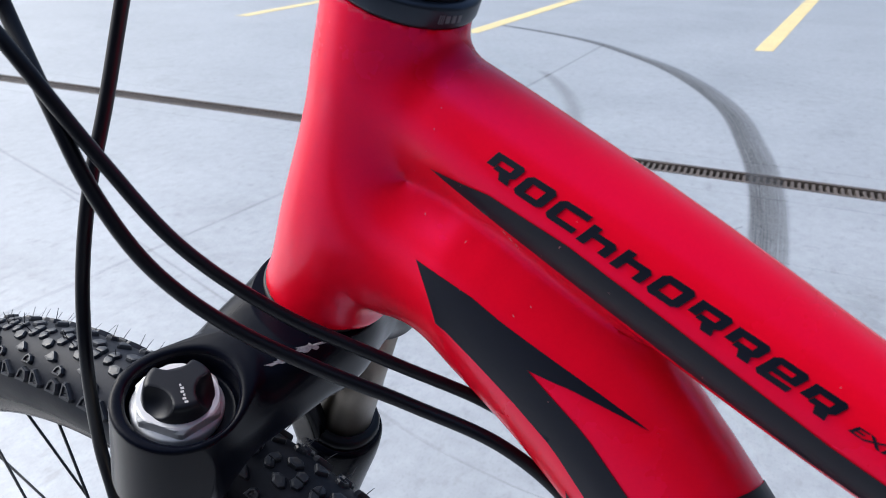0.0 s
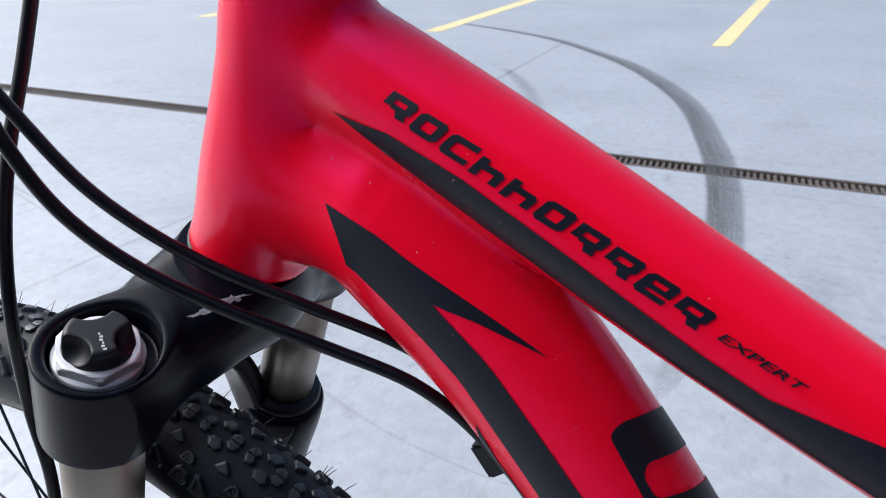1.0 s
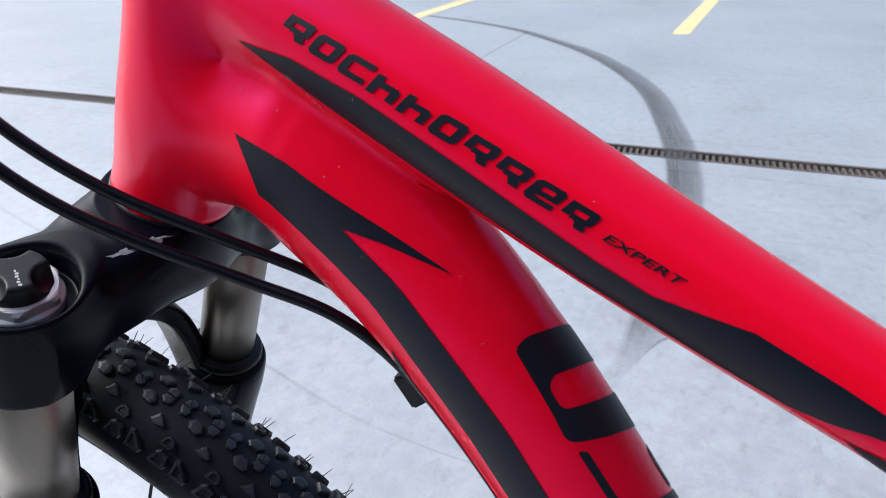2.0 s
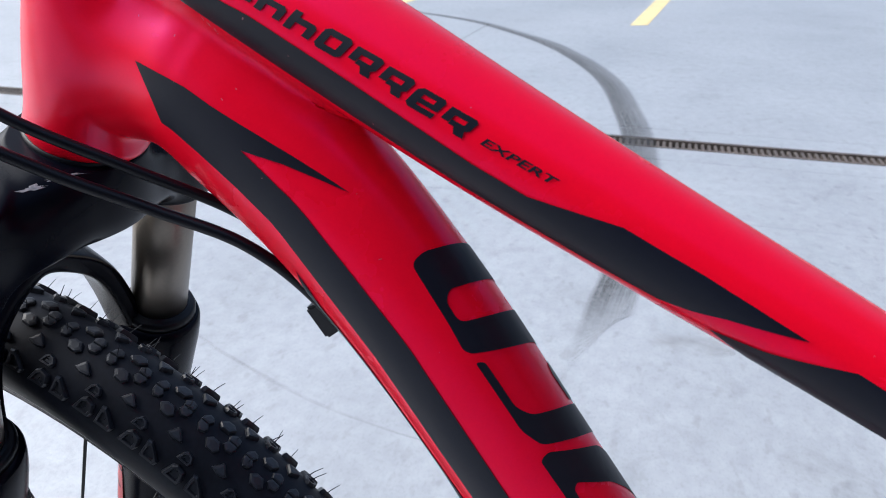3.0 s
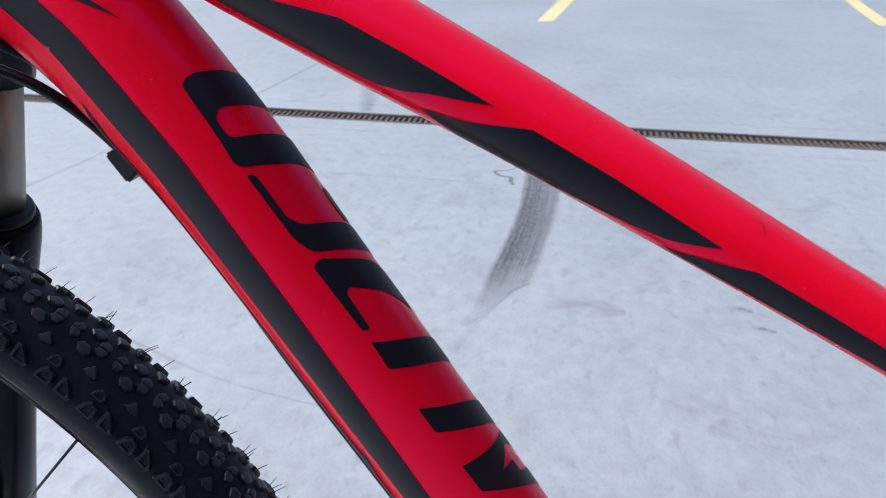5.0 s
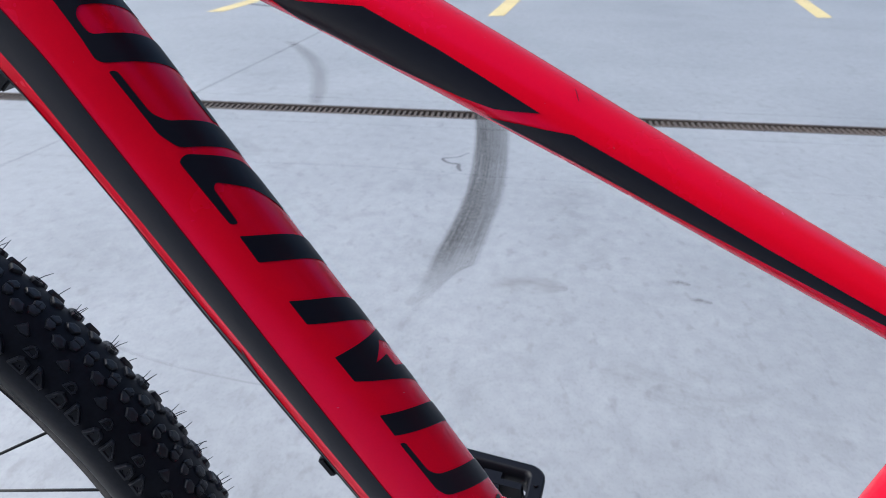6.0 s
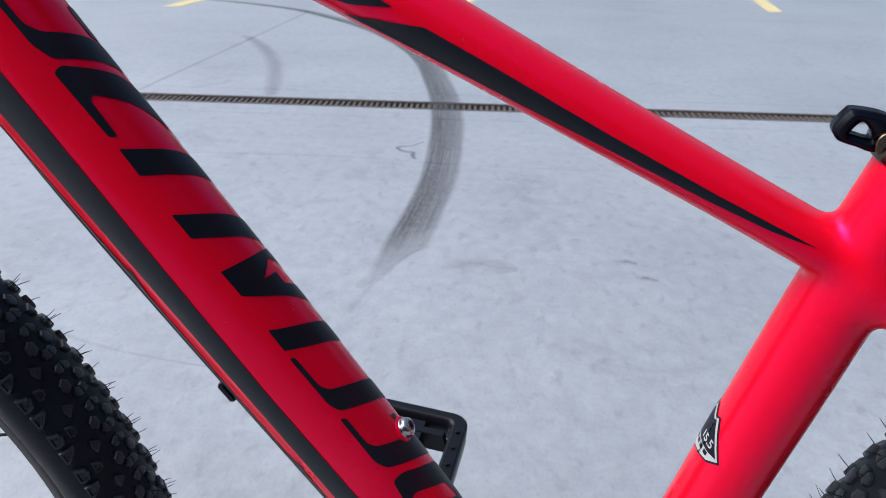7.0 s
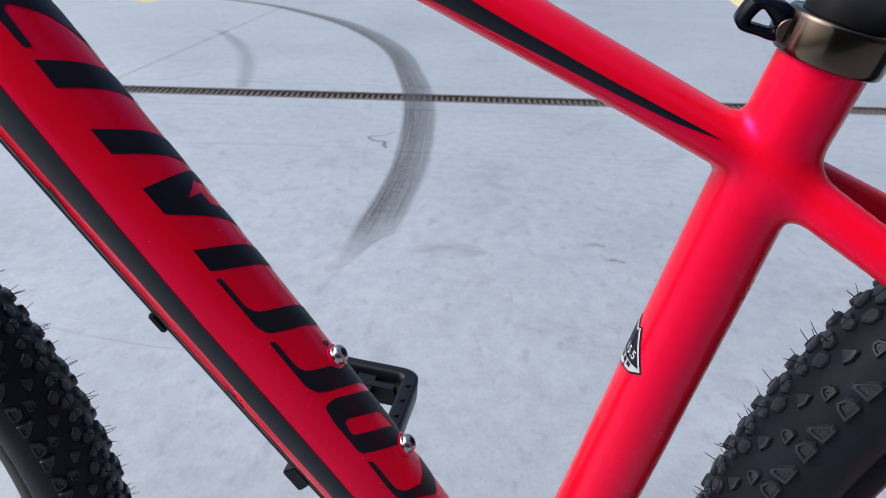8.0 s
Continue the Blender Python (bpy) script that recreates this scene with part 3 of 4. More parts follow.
block([(0.1640, 58), (0.1632, 68), (0.1770, 124), (0.1905, 124), (0.1782, 67), (0.1806, 60.5), (0.1882, 59), (0.2030, 124), (0.2190, 124), (0.1985, 54), (0.1960, 51)], 0.0028)
block([(0.2020, 53), (0.2037, 58.5), (0.2240, 58.5), (0.2300, 65), (0.2478, 124), (0.2618, 124), (0.2412, 59), (0.2325, 53)], 0.0024)
block([(0.2238, 105), (0.2275, 102), (0.2400, 104), (0.2440, 122), (0.2262, 122)], 0.0006)
block([(0.2457, 52), (0.2448, 60), (0.2600, 100), (0.2750, 124), (0.2975, 124), (0.2720, 88), (0.2610, 65), (0.2625, 60.5), (0.2806, 59), (0.2788, 53)], 0.0024)
block([(0.2850, 53), (0.2989, 52), (0.3235, 124), (0.3097, 124)], 0.0005)
block([(0.3205, 51.5), (0.3340, 51.5), (0.3612, 124), (0.3470, 124)], 0.0005)
block([(0.3540, 52.5), (0.3690, 53), (0.4005, 124), (0.3885, 124), (0.3785, 94), (0.3713, 94), (0.3696, 78), (0.3640, 98), (0.3760, 124), (0.3625, 124)], 0.0006)
block([(0.3897, 51.5), (0.4025, 51), (0.4255, 122), (0.4125, 122)], 0.0005)
block([(0.4070, 50), (0.4085, 54.5), (0.4275, 55), (0.4325, 60), (0.4530, 124), (0.4665, 124), (0.4445, 55), (0.4385, 50.5)], 0.0024)
block([(0.4480, 50), (0.4497, 55), (0.4677, 55), (0.4725, 60), (0.4950, 124), (0.5090, 124), (0.4855, 55), (0.4785, 49.5)], 0.0024)
block([(0.4687, 94), (0.4707, 103), (0.4744, 102), (0.4729, 95)], 0.0003)
graphic(DOWN_TUBE, [(0.4932, 51), (0.4937, 64), (0.5127, 116), (0.5390, 117), (0.5440, 96), (0.5271, 48), (0.5034, 48)], "block_shape", corner=0.0030,
        holes=[rounded([(0.5075, 56), (0.5078, 63), (0.5209, 97), (0.5344, 104), (0.5159, 54)], 0.0018)])
block([(0.5331, 48), (0.5350, 53), (0.5570, 53.5), (0.5622, 60), (0.5680, 82), (0.5615, 122), (0.5760, 118), (0.5819, 90), (0.5630, 49), (0.5553, 47.5)], 0.0024)

# the band along the top tube, in three runs that end in points
graphic(TOP_TUBE, [(0.0367, -24), (0.0573, -5), (0.0834, 2), (0.1211, 1), (0.1648, -2), (0.1839, -1), (0.2113, 21), (0.2364, 22), (0.2692, 19.5), (0.2485, -3), (0.2400, -16), (0.2305, -27), (0.2096, -32), (0.165, -35.5), (0.12, -35), (0.0886, -32.5), (0.0577, -29.5)],
        label="long black pointed band")
graphic(TOP_TUBE, [(0.2471, -27), (0.2620, -13), (0.2836, 18), (0.3140, 17), (0.3547, 10), (0.3397, -16), (0.3278, -26), (0.300, -40), (0.262, -46)], label="black pointed band")
graphic(TOP_TUBE, [(0.3380, -40), (0.3510, -16), (0.3681, 7), (0.3984, 7), (0.4455, 5), (0.4915, 6), (0.5325, 11), (0.5139, -1), (0.4905, -8), (0.4500, -16), (0.4029, -27), (0.3681, -33)], label="black tapering band")


# slanted angular shapes in a row along the upper side of the top tube
SHAPES = {
    "flag": ([(0, 0.36), (0, 1), (0.88, 1), (1, 0.88), (1, 0.42), (0.88, 0.29), (1, 0), (0.66, 0), (0.5, 0.29), (0.3, 0.29), (0.3, 0.53), (0.73, 0.53), (0.73, 0.74), (0.28, 0.74), (0.28, 0.36)], ()),
    "ring": ([(0, 0.15), (0, 0.85), (0.14, 1), (0.86, 1), (1, 0.85), (1, 0.15), (0.86, 0), (0.14, 0)], ([(0.28, 0.28), (0.28, 0.72), (0.72, 0.72), (0.72, 0.28)],)),
    "hook": ([(0, 0.15), (0, 0.85), (0.14, 1), (1, 1), (1, 0.73), (0.28, 0.73), (0.28, 0.27), (1, 0.27), (1, 0), (0.14, 0)], ()),
    "arch": ([(0, 0), (0, 0.9), (0.28, 0.9), (0.28, 0.68), (0.86, 0.68), (1, 0.54), (1, 0), (0.72, 0), (0.72, 0.41), (0.28, 0.41), (0.28, 0)], ()),
    "fold": ([(0, 0.15), (0, 0.85), (0.14, 1), (0.88, 1), (1, 0.88), (1, 0.36), (0.3, 0.36), (0.3, 0.25), (1, 0.25), (1, 0), (0.14, 0)], ([(0.28, 0.58), (0.28, 0.76), (0.73, 0.76), (0.73, 0.58)],)),
}
for i, kind in enumerate(("flag", "ring", "hook", "arch", "arch", "ring", "flag", "flag", "fold", "flag")):
    u0 = 0.05145 + i * 0.01095
    outline, holes = SHAPES[kind]
    lean = lambda a, b: (u0 + a * 0.0094 + b * 0.0022, 11.5 + b * 20.5 + a * 1.5)
    graphic(TOP_TUBE, [lean(a, b) for a, b in outline], "slanted_shape", holes=[[lean(a, b) for a, b in h] for h in holes])


def words(text, size, place, mat, name, lean=0.0):
    """Built-in font lettering, laid on a surface by place(x, y arrays)."""
    cu = bpy.data.curves.new(name, "FONT")
    cu.body, cu.size, cu.shear, cu.resolution_u, cu.offset = text, size, lean, 2, size * 0.02
    ob = new(name, cu)
    me = bpy.data.meshes.new_from_object(ob.evaluated_get(bpy.context.evaluated_depsgraph_get()))
    bpy.data.objects.remove(ob)
    bm = bmesh.new()
    bm.from_mesh(me)
    bmesh.ops.triangulate(bm, faces=bm.faces[:])
    co = np.array([v.co[:2] for v in bm.verts])
    for v, p in zip(bm.verts, place(co[:, 0], co[:, 1])):
        v.co = p
    return part(name, bm, mat, bike_frame)


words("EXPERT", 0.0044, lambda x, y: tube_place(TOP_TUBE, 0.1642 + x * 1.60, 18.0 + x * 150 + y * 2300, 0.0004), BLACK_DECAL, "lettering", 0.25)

# size badge on the front of the seat tube
BADGE = [(0.2444, 37), (0.2632, 72), (0.2616, 81), (0.2658, 97), (0.2616, 113), (0.2632, 122), (0.2444, 157), (0.2405, 140), (0.2375, 97), (0.2405, 54)]


def badge(scale_u, scale_v, mat, lift, low=None):
    cu, cv = 0.2505, 97
    ring = [(cu + (u - cu) * scale_u, cv + (v - cv) * scale_v) for u, v in BADGE]
    if low is not None:
        ring = [(max(u, low), v) for u, v in ring]
        ring = [p for k, p in enumerate(ring) if k == 0 or p != ring[k - 1]]
    graphic(SEAT_TUBE, ring, "badge", mat=mat, lift=lift)


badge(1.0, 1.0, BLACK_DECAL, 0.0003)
badge(0.92, 0.94, WHITE_INK, 0.00045)
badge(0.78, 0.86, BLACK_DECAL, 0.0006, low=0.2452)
words("15.5", 0.0062, lambda x, y: tube_place(SEAT_TUBE, 0.2475 + y * 1.0, 88 - x * 2900, 0.0008), WHITE_INK, "size_lettering")
for k in range(6):
    v = 60 + k * 12.5
    graphic(SEAT_TUBE, [(0.2425 - (v - 60) * 0.00002, v), (0.2425 - (v - 60) * 0.00002, v + 8.5), (0.2447 - (v - 60) * 0.00002, v + 8.5), (0.2447 - (v - 60) * 0.00002, v)], "printed_bar", lift=0.0006)


# ---- bottle bolts, cable guides, headset, seat clamp ----
def on_tube(tube, u, v, lift=0.0):
    p = Vector(tube_place(tube, [u], [v], lift)[0])
    q = Vector(tube_place(tube, [u], [v], lift + 0.01)[0])
    return p, (q - p).normalized()


for u in (0.4800, 0.5460):
    p, way = on_tube(DOWN_TUBE, u, 97)
    bolt = part("bolt", lathe([(0.0056, -0.001), (0.0056, 0.0010), (0.0053, 0.0014), (0.0054, 0.0024), (0.0051, 0.0038), (0.0044, 0.0050), (0.0031, 0.0057), (0.0028, 0.0057), (0.0027, 0.0034), (0.0002, 0.0032)], 28, p, way), STEEL, bike_frame, "domed steel bottle cage bolt with hex socket")
    part("boss", lathe([(0.0072, -0.0015), (0.0070, 0.0004), (0.0062, 0.0010), (0.0050, 0.0011)], 28, p, way), RED, bike_frame)
    part("socket", lathe([(0.0026, 0.0035), (0.0026, 0.0055), (0.0002, 0.0039)], 6, p, way), BLACK_PLASTIC, bolt)

for x, z, size, slim in ((-0.0231, 0.7427, 1.15, 1.0), (0.1175, 0.5412, 1.0, 0.55), (0.1865, 0.4412, 1.25, 1.0)):
    m = pose(x, 0.0, z, 0, 55, 0)
    bm = bmesh.new()
    box(bm, m @ pose(0, 0, 0.0012), (0.0135 * size, 0.014, 0.0085 * size * slim), 0.86)
    bmesh.ops.bevel(bm, geom=bm.edges[:], offset=0.0012, segments=2, affect="EDGES")
    part("cable_guide", bm, BLACK_PLASTIC, bike_frame, "black plastic cable guide under the tube")

HW = Vector(HEAD_WAY)
HT = Vector(HEAD_TOP)
headset = part("headset", lathe([(0.0205, -0.001), (0.0222, 0.0002), (0.0229, 0.0008), (0.0231, 0.0014), (0.0231, 0.0058), (0.0228, 0.0066), (0.0218, 0.0072), (0.0200, 0.0074)], 64, HT, HW), material("dark_headset_cover", (0.020, 0.027, 0.042), 0.30, metal=0.55, grain=0.05), bicycle, "dark blue-grey headset cover with tiny print")
part("top_seal", lathe([(0.0198, 0.0066), (0.0204, 0.0076), (0.0202, 0.0092), (0.0190, 0.0112), (0.0178, 0.0118)], 48, HT, HW), RUBBER, headset)
part("spacer", lathe([(0.0172, 0.0112), (0.0176, 0.0124), (0.0176, 0.0290), (0.0170, 0.0300)], 40, HT, HW), BLACK_GLOSS, headset)
GREY_INK = material("grey_ink", (0.105, 0.118, 0.140), 0.5)
for turn, wide, high in ((64.0, 0.0004, 0.0026), (65.6, 0.0003, 0.0026), (67.0, 0.0003, 0.0026), (70.5, 0.0014, 0.0022), (75.5, 0.0014, 0.0022), (80.5, 0.0014, 0.0022)):
    a = radians(turn)
    out = (Vector((0, -1, 0)) * math.cos(a) + Vector((1, 0, 0)) * math.sin(a))
    out = (out - HW * out.dot(HW)).normalized()
    across = HW.cross(out)
    m = Matrix((across, HW, out)).transposed().to_4x4()
    m.translation = HT + HW * 0.0036 + out * 0.02312
    bm = bmesh.new()
    box(bm, m, (wide, high, 0.0002))
    part("printed_bar", bm, GREY_INK, headset)

SW = Vector((0.2500, 0, 0.9682)).normalized()
ST = Vector(SEAT_TOP[0])
clamp = part("seat_clamp", lathe([(0.0166, -0.0020), (0.0190, -0.0024), (0.0197, -0.0018), (0.0199, 0.0000), (0.0199, 0.0108), (0.0196, 0.0120), (0.0188, 0.0127), (0.0170, 0.0129), (0.0158, 0.0129)], 72, ST, SW), BROWN_METAL, bicycle, "dark anodised seat clamp with quick-release loop")
part("seatpost", lathe([(0.0154, -0.02), (0.0154, 0.19), (0.0146, 0.191)], 48, ST, SW), material("grey_black_seatpost", (0.048, 0.0512, 0.0576), 0.34, metal=0.6, grain=0.05, grain_scale=300), bicycle, "dark grey round seatpost")


def loop_lever():
    """A flat open loop with a rounded outline."""
    outer = [(0.3945, 0.7068), (0.3870, 0.7082), (0.3813, 0.7098), (0.3793, 0.7124), (0.3800, 0.7152), (0.3822, 0.7190), (0.3848, 0.7206), (0.3955, 0.7192), (0.3990, 0.7150)]
    inner = [(0.3920, 0.7102), (0.3880, 0.7110), (0.3850, 0.7117), (0.3842, 0.7126), (0.3847, 0.7140), (0.3858, 0.7158), (0.3872, 0.7172), (0.3888, 0.7164), (0.3924, 0.7122)]
    def eased(ring):
        out, n = [], len(ring)
        for i in range(n):
            p0, p1, p2, p3 = (Vector(ring[(i + k) % n]) for k in (-1, 0, 1, 2))
            for k in range(4):
                t = k / 4
                out.append(0.5 * (2 * p1 + (p2 - p0) * t + (2 * p0 - 5 * p1 + 4 * p2 - p3) * t * t + (3 * p1 - p0 - 3 * p2 + p3) * t**3))
        return out

    outer, inner = eased(outer), eased(inner)
    bm = bmesh.new()
    loops = []
    for y in (-0.0045, 0.0045):
        loops.append([[bm.verts.new((x, y, z)) for x, z in ring] for ring in (outer, inner)])
    n = len(outer)
    for k in range(n):
        j = (k + 1) % n
        bm.faces.new((loops[0][0][k], loops[0][0][j], loops[0][1][j], loops[0][1][k]))
        bm.faces.new((loops[1][0][j], loops[1][0][k], loops[1][1][k], loops[1][1][j]))
        bm.faces.new((loops[0][0][j], loops[0][0][k], loops[1][0][k], loops[1][0][j]))
        bm.faces.new((loops[0][1][k], loops[0][1][j], loops[1][1][j], loops[1][1][k]))
    bmesh.ops.recalc_face_normals(bm, faces=bm.faces)
    rims = [e for e in bm.edges if abs(e.verts[0].co.y - e.verts[1].co.y) < 1e-6 and e.calc_face_angle(0) > 0.6]
    bmesh.ops.bevel(bm, geom=rims, offset=0.0007, segments=2, affect="EDGES")
    for f in bm.faces:
        f.smooth = True
    return bm


part("lever", loop_lever(), BLACK_GLOSS, clamp, "glossy black quick-release loop lever")
part("barrel", lathe([(0.0040, -0.0065), (0.0046, -0.0058), (0.0046, 0.0058), (0.0040, 0.0065)], 20, (0.3972, 0.0, 0.7105), (0, 1, 0)), BROWN_METAL, clamp)

# ---- cables ----
CABLE_A = [(-0.1886, -0.0937, 0.9703), (-0.1767, -0.0864, 0.943), (-0.1607, -0.0803, 0.915), (-0.1467, -0.073, 0.8855), (-0.128, -0.0656, 0.8572), (-0.1062, -0.0508, 0.8322), (-0.0802, -0.0317, 0.8111), (-0.0534, -0.011, 0.789), (-0.0335, -0.0006, 0.7685), (-0.0190, 0.003, 0.7512)]
CABLE_B = [(-0.1791, -0.0723, 0.9523), (-0.1785, -0.0701, 0.9247), (-0.1587, -0.0759, 0.899), (-0.1481, -0.0764, 0.8745), (-0.1355, -0.0723, 0.8508), (-0.1189, -0.0618, 0.8297), (-0.0975, -0.0468, 0.8112), (-0.0723, -0.0304, 0.7944), (-0.0428, -0.0176, 0.7788), (-0.0190, -0.008, 0.7518)]
CABLE_C = [(-0.1853, 0.0054, 0.986), (-0.1881, -0.0094, 0.9503), (-0.2005, -0.0175, 0.9156), (-0.2042, -0.0318, 0.881), (-0.2059, -0.0476, 0.8485), (-0.2072, -0.0593, 0.8149), (-0.2043, -0.0689, 0.7819), (-0.2084, -0.0722, 0.7424), (-0.2022, -0.0771, 0.7089), (-0.212, -0.081, 0.66), (-0.247, -0.085, 0.56), (-0.297, -0.089, 0.42)]
UNDER = [(-0.0180, 0.0, 0.7505), (0.0114, 0.0, 0.7070), (0.0499, 0.0, 0.6465), (0.0902, 0.0, 0.587), (0.121, 0.0, 0.5427), (0.1596, 0.0, 0.4878), (0.1911, 0.0, 0.4433), (0.2296, 0.0, 0.3903)]
part("cable", sweep(CABLE_A + [(x, 0.003, z) for x, _, z in UNDER[1:]], 0.0022), HOUSING, bicycle, "black cable housing looping to the down tube")
part("cable", sweep(CABLE_B + [(x, -0.003, z) for x, _, z in UNDER[1:]], 0.0024), HOUSING, bicycle, "black cable housing looping to the down tube")
part("brake_hose", sweep(CABLE_C, 0.0027), HOUSING, bicycle, "black brake hose running down beside the fork")


# ---- small chips and scratches in the paint ----
for u0, v0, u1, v1 in ((0.3608, 68, 0.3637, 51), (0.3668, 78, 0.3697, 72)):
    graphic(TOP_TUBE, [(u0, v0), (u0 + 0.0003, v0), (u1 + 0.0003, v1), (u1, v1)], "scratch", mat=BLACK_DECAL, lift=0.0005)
for u, v, length in ((0.0650, -31, 0.0016), (0.0672, -34, 0.0020), (0.0700, -36, 0.0012)):
    graphic(TOP_TUBE, [(u, v), (u + length * 0.5, v - 1.2), (u + length, v - 3.4), (u + length * 0.7, v - 3.6), (u + length * 0.3, v - 1.8)], "paint_chip", mat=NICK, lift=0.0006)
rng = random.Random(31)
for tube, u0, u1, v0, v1, count in ((TOP_TUBE, 0.03, 0.16, -50, 40, 14), (TOP_TUBE, 0.16, 0.45, 0, 70, 5), (DOWN_TUBE, 0.05, 0.20, 0, 60, 9), (DOWN_TUBE, 0.3, 0.55, -10, 90, 6)):
    for _ in range(count):
        u, v, size = rng.uniform(u0, u1), rng.uniform(v0, v1), rng.uniform(0.00008, 0.00018)
        turn = rng.uniform(0, 3.14)
        long = size * rng.uniform(1.5, 6.0)
        ring = []
        for k in range(6):
            t = 2 * math.pi * k / 6
            x, y = long * math.cos(t) * rng.uniform(0.6, 1.2), size * math.sin(t) * rng.uniform(0.6, 1.2)
            ring.append((u + x * math.cos(turn) - y * math.sin(turn), v + (x * math.sin(turn) + y * math.cos(turn)) / 0.00042))
        graphic(tube, ring, "paint_chip", mat=NICK, lift=0.0006)


# ---- the fork ----
fork = tagged(new("fork"), "black suspension fork with grey stanchions")
fork.parent = bicycle
LEG = Vector((0.155, 0, 0.433)).normalized()
LEFT, RIGHT = Vector((-0.1418, -0.0711, 0.7972)), Vector((-0.1450, 0.0560, 0.7965))
AHEAD = LEG.cross(Vector((0, 1, 0))).normalized()
if AHEAD.x > 0:
    AHEAD = -AHEAD
BOSS = Vector(HEAD_LOW)
CUP = 0.0222


def drum_field(q, a, b, r):
    """A round drum with flat ends."""
    a, b = np.array(a), np.array(b)
    n = (b - a) / np.linalg.norm(b - a)
    h = (q - a) @ n
    side = np.linalg.norm(q - a - h[:, None] * n, axis=1) - r
    return -blend(-side, -np.maximum(-h, h - np.linalg.norm(b - a)), 0.0016)


def carve(a, b, k):
    """The field a with b cut out of it, its rim rounded by about k."""
    return -blend(-a, b, k)


def leg_coords(q):
    """Height along the legs over the caps, way ahead of the legs, and share of the way across."""
    f = np.clip((q[:, 1] - LEFT.y) / (RIGHT.y - LEFT.y), 0, 1)
    base = np.array(LEFT) + f[:, None] * np.array(RIGHT - LEFT)
    r = q - base
    return r @ np.array(LEG), r @ np.array(AHEAD), f


def crown_bar(q):
    """The forged bridge: tall in the middle, arched below, with soft corners."""
    h, ahead, f = leg_coords(q)
    mid = np.sin(np.pi * f)
    top = -0.003 + 0.0165 * mid ** np.where(f > 0.5, 3.0, 1.3)
    low = -0.0400 + 0.0075 * mid**1.5
    wide = 0.0195 + 0.0070 * mid**1.5
    centre = (top + low) / 2
    half = (top - low) / 2
    back = ahead + 0.0030 * mid
    k = (np.abs(back / wide) ** 3.2 + np.abs((h - centre) / half) ** 3.2) ** (1 / 3.2) + 1e-6
    far = np.hypot(back, h - centre)
    d = np.where(k > 0.3, far * (1 - 1 / k), -0.7 * np.minimum(wide, half))
    over = np.maximum(LEFT.y - q[:, 1], q[:, 1] - RIGHT.y)
    return np.maximum(d, over)


def crown_hull(q):
    body = blend(crown_bar(q), drum_field(q, BOSS - HW * 0.036, BOSS - HW * 0.0012, 0.0252), 0.008)
    for leg, deep in ((LEFT, 0.0430), (RIGHT, 0.0440)):
        body = blend(body, drum_field(q, leg - LEG * deep, leg, CUP), 0.012)
    return body


def well(leg):
    """The middle of a cap's recess, a little towards the steerer and back from the cap."""
    return leg + Vector((0, 0.0014 if leg.y < 0 else -0.0014, 0)) - AHEAD * 0.0008


def crown_field(q):
    body = crown_hull(q)
    for leg in (LEFT, RIGHT):
        body = carve(body, drum_field(q, well(leg) - LEG * 0.0075, well(leg) + LEG * 0.03, 0.0186), 0.0030)
    return np.maximum(body, (q - np.array(BOSS)) @ np.array(HW) + 0.0010)


def hull_mesh(name, bm, voxel, cutters=()):
    """A voxel hull of rough closed pieces, less the cutters."""
    me = bpy.data.meshes.new(name)
    bm.to_mesh(me)
    bm.free()
    rough = new(name, me)
    extra = []
    for cut in cutters:
        cm = bpy.data.meshes.new("cutter")
        cut.to_mesh(cm)
        cut.free()
        ob = new("cutter", cm)
        extra.append(ob)
        mod = rough.modifiers.new("cut", "BOOLEAN")
        mod.object, mod.operation, mod.solver = ob, "DIFFERENCE", "EXACT"
    mod = rough.modifiers.new("hull", "REMESH")
    mod.mode, mod.voxel_size = "VOXEL", voxel
    done = bpy.data.meshes.new_from_object(rough.evaluated_get(bpy.context.evaluated_depsgraph_get()))
    for ob in (rough, *extra):
        bpy.data.objects.remove(ob)
    return done


def settled(me, field, rounds):
    q = np.empty(len(me.vertices) * 3)
    me.vertices.foreach_get("co", q)
    q = settle(q.reshape(-1, 3), field, rounds)
    me.vertices.foreach_set("co", q.ravel())
    me.update()
    me.polygons.foreach_set("use_smooth", [True] * len(me.polygons))
    return me


def crown_skin():
    bm = bmesh.new()
    bar(bm, BOSS - HW * 0.036, BOSS - HW * 0.001, 0.0255, sides=28)
    middle = (LEFT + RIGHT) / 2 - LEG * 0.012 - AHEAD * 0.003
    for leg in (LEFT, RIGHT):
        bar(bm, leg - LEG * 0.021, middle, 0.0195, 0.024, sides=24)
        bar(bm, leg - LEG * (0.0430 if leg is LEFT else 0.0440), leg, CUP, sides=36)
    hull = settled(hull_mesh("crown", bm, 0.0014), crown_hull, 8)
    bm = bmesh.new()
    bm.from_mesh(hull)
    cutters = []
    for leg in (LEFT, RIGHT):
        cut = bmesh.new()
        bar(cut, well(leg) - LEG * 0.0075, well(leg) + LEG * 0.03, 0.0186, sides=48)
        cutters.append(cut)
    return settled(hull_mesh("crown", bm, 0.0007, cutters), crown_field, 4)


crown = part("crown", crown_skin(), BLACK_GLOSS, fork, "black forged fork crown with scuffs")
part("lower_race", lathe([(0.0238, -0.0030), (0.0244, -0.0024), (0.0244, 0.0004), (0.0235, 0.0008)], 48, BOSS, HW), BLACK_PLASTIC, fork)


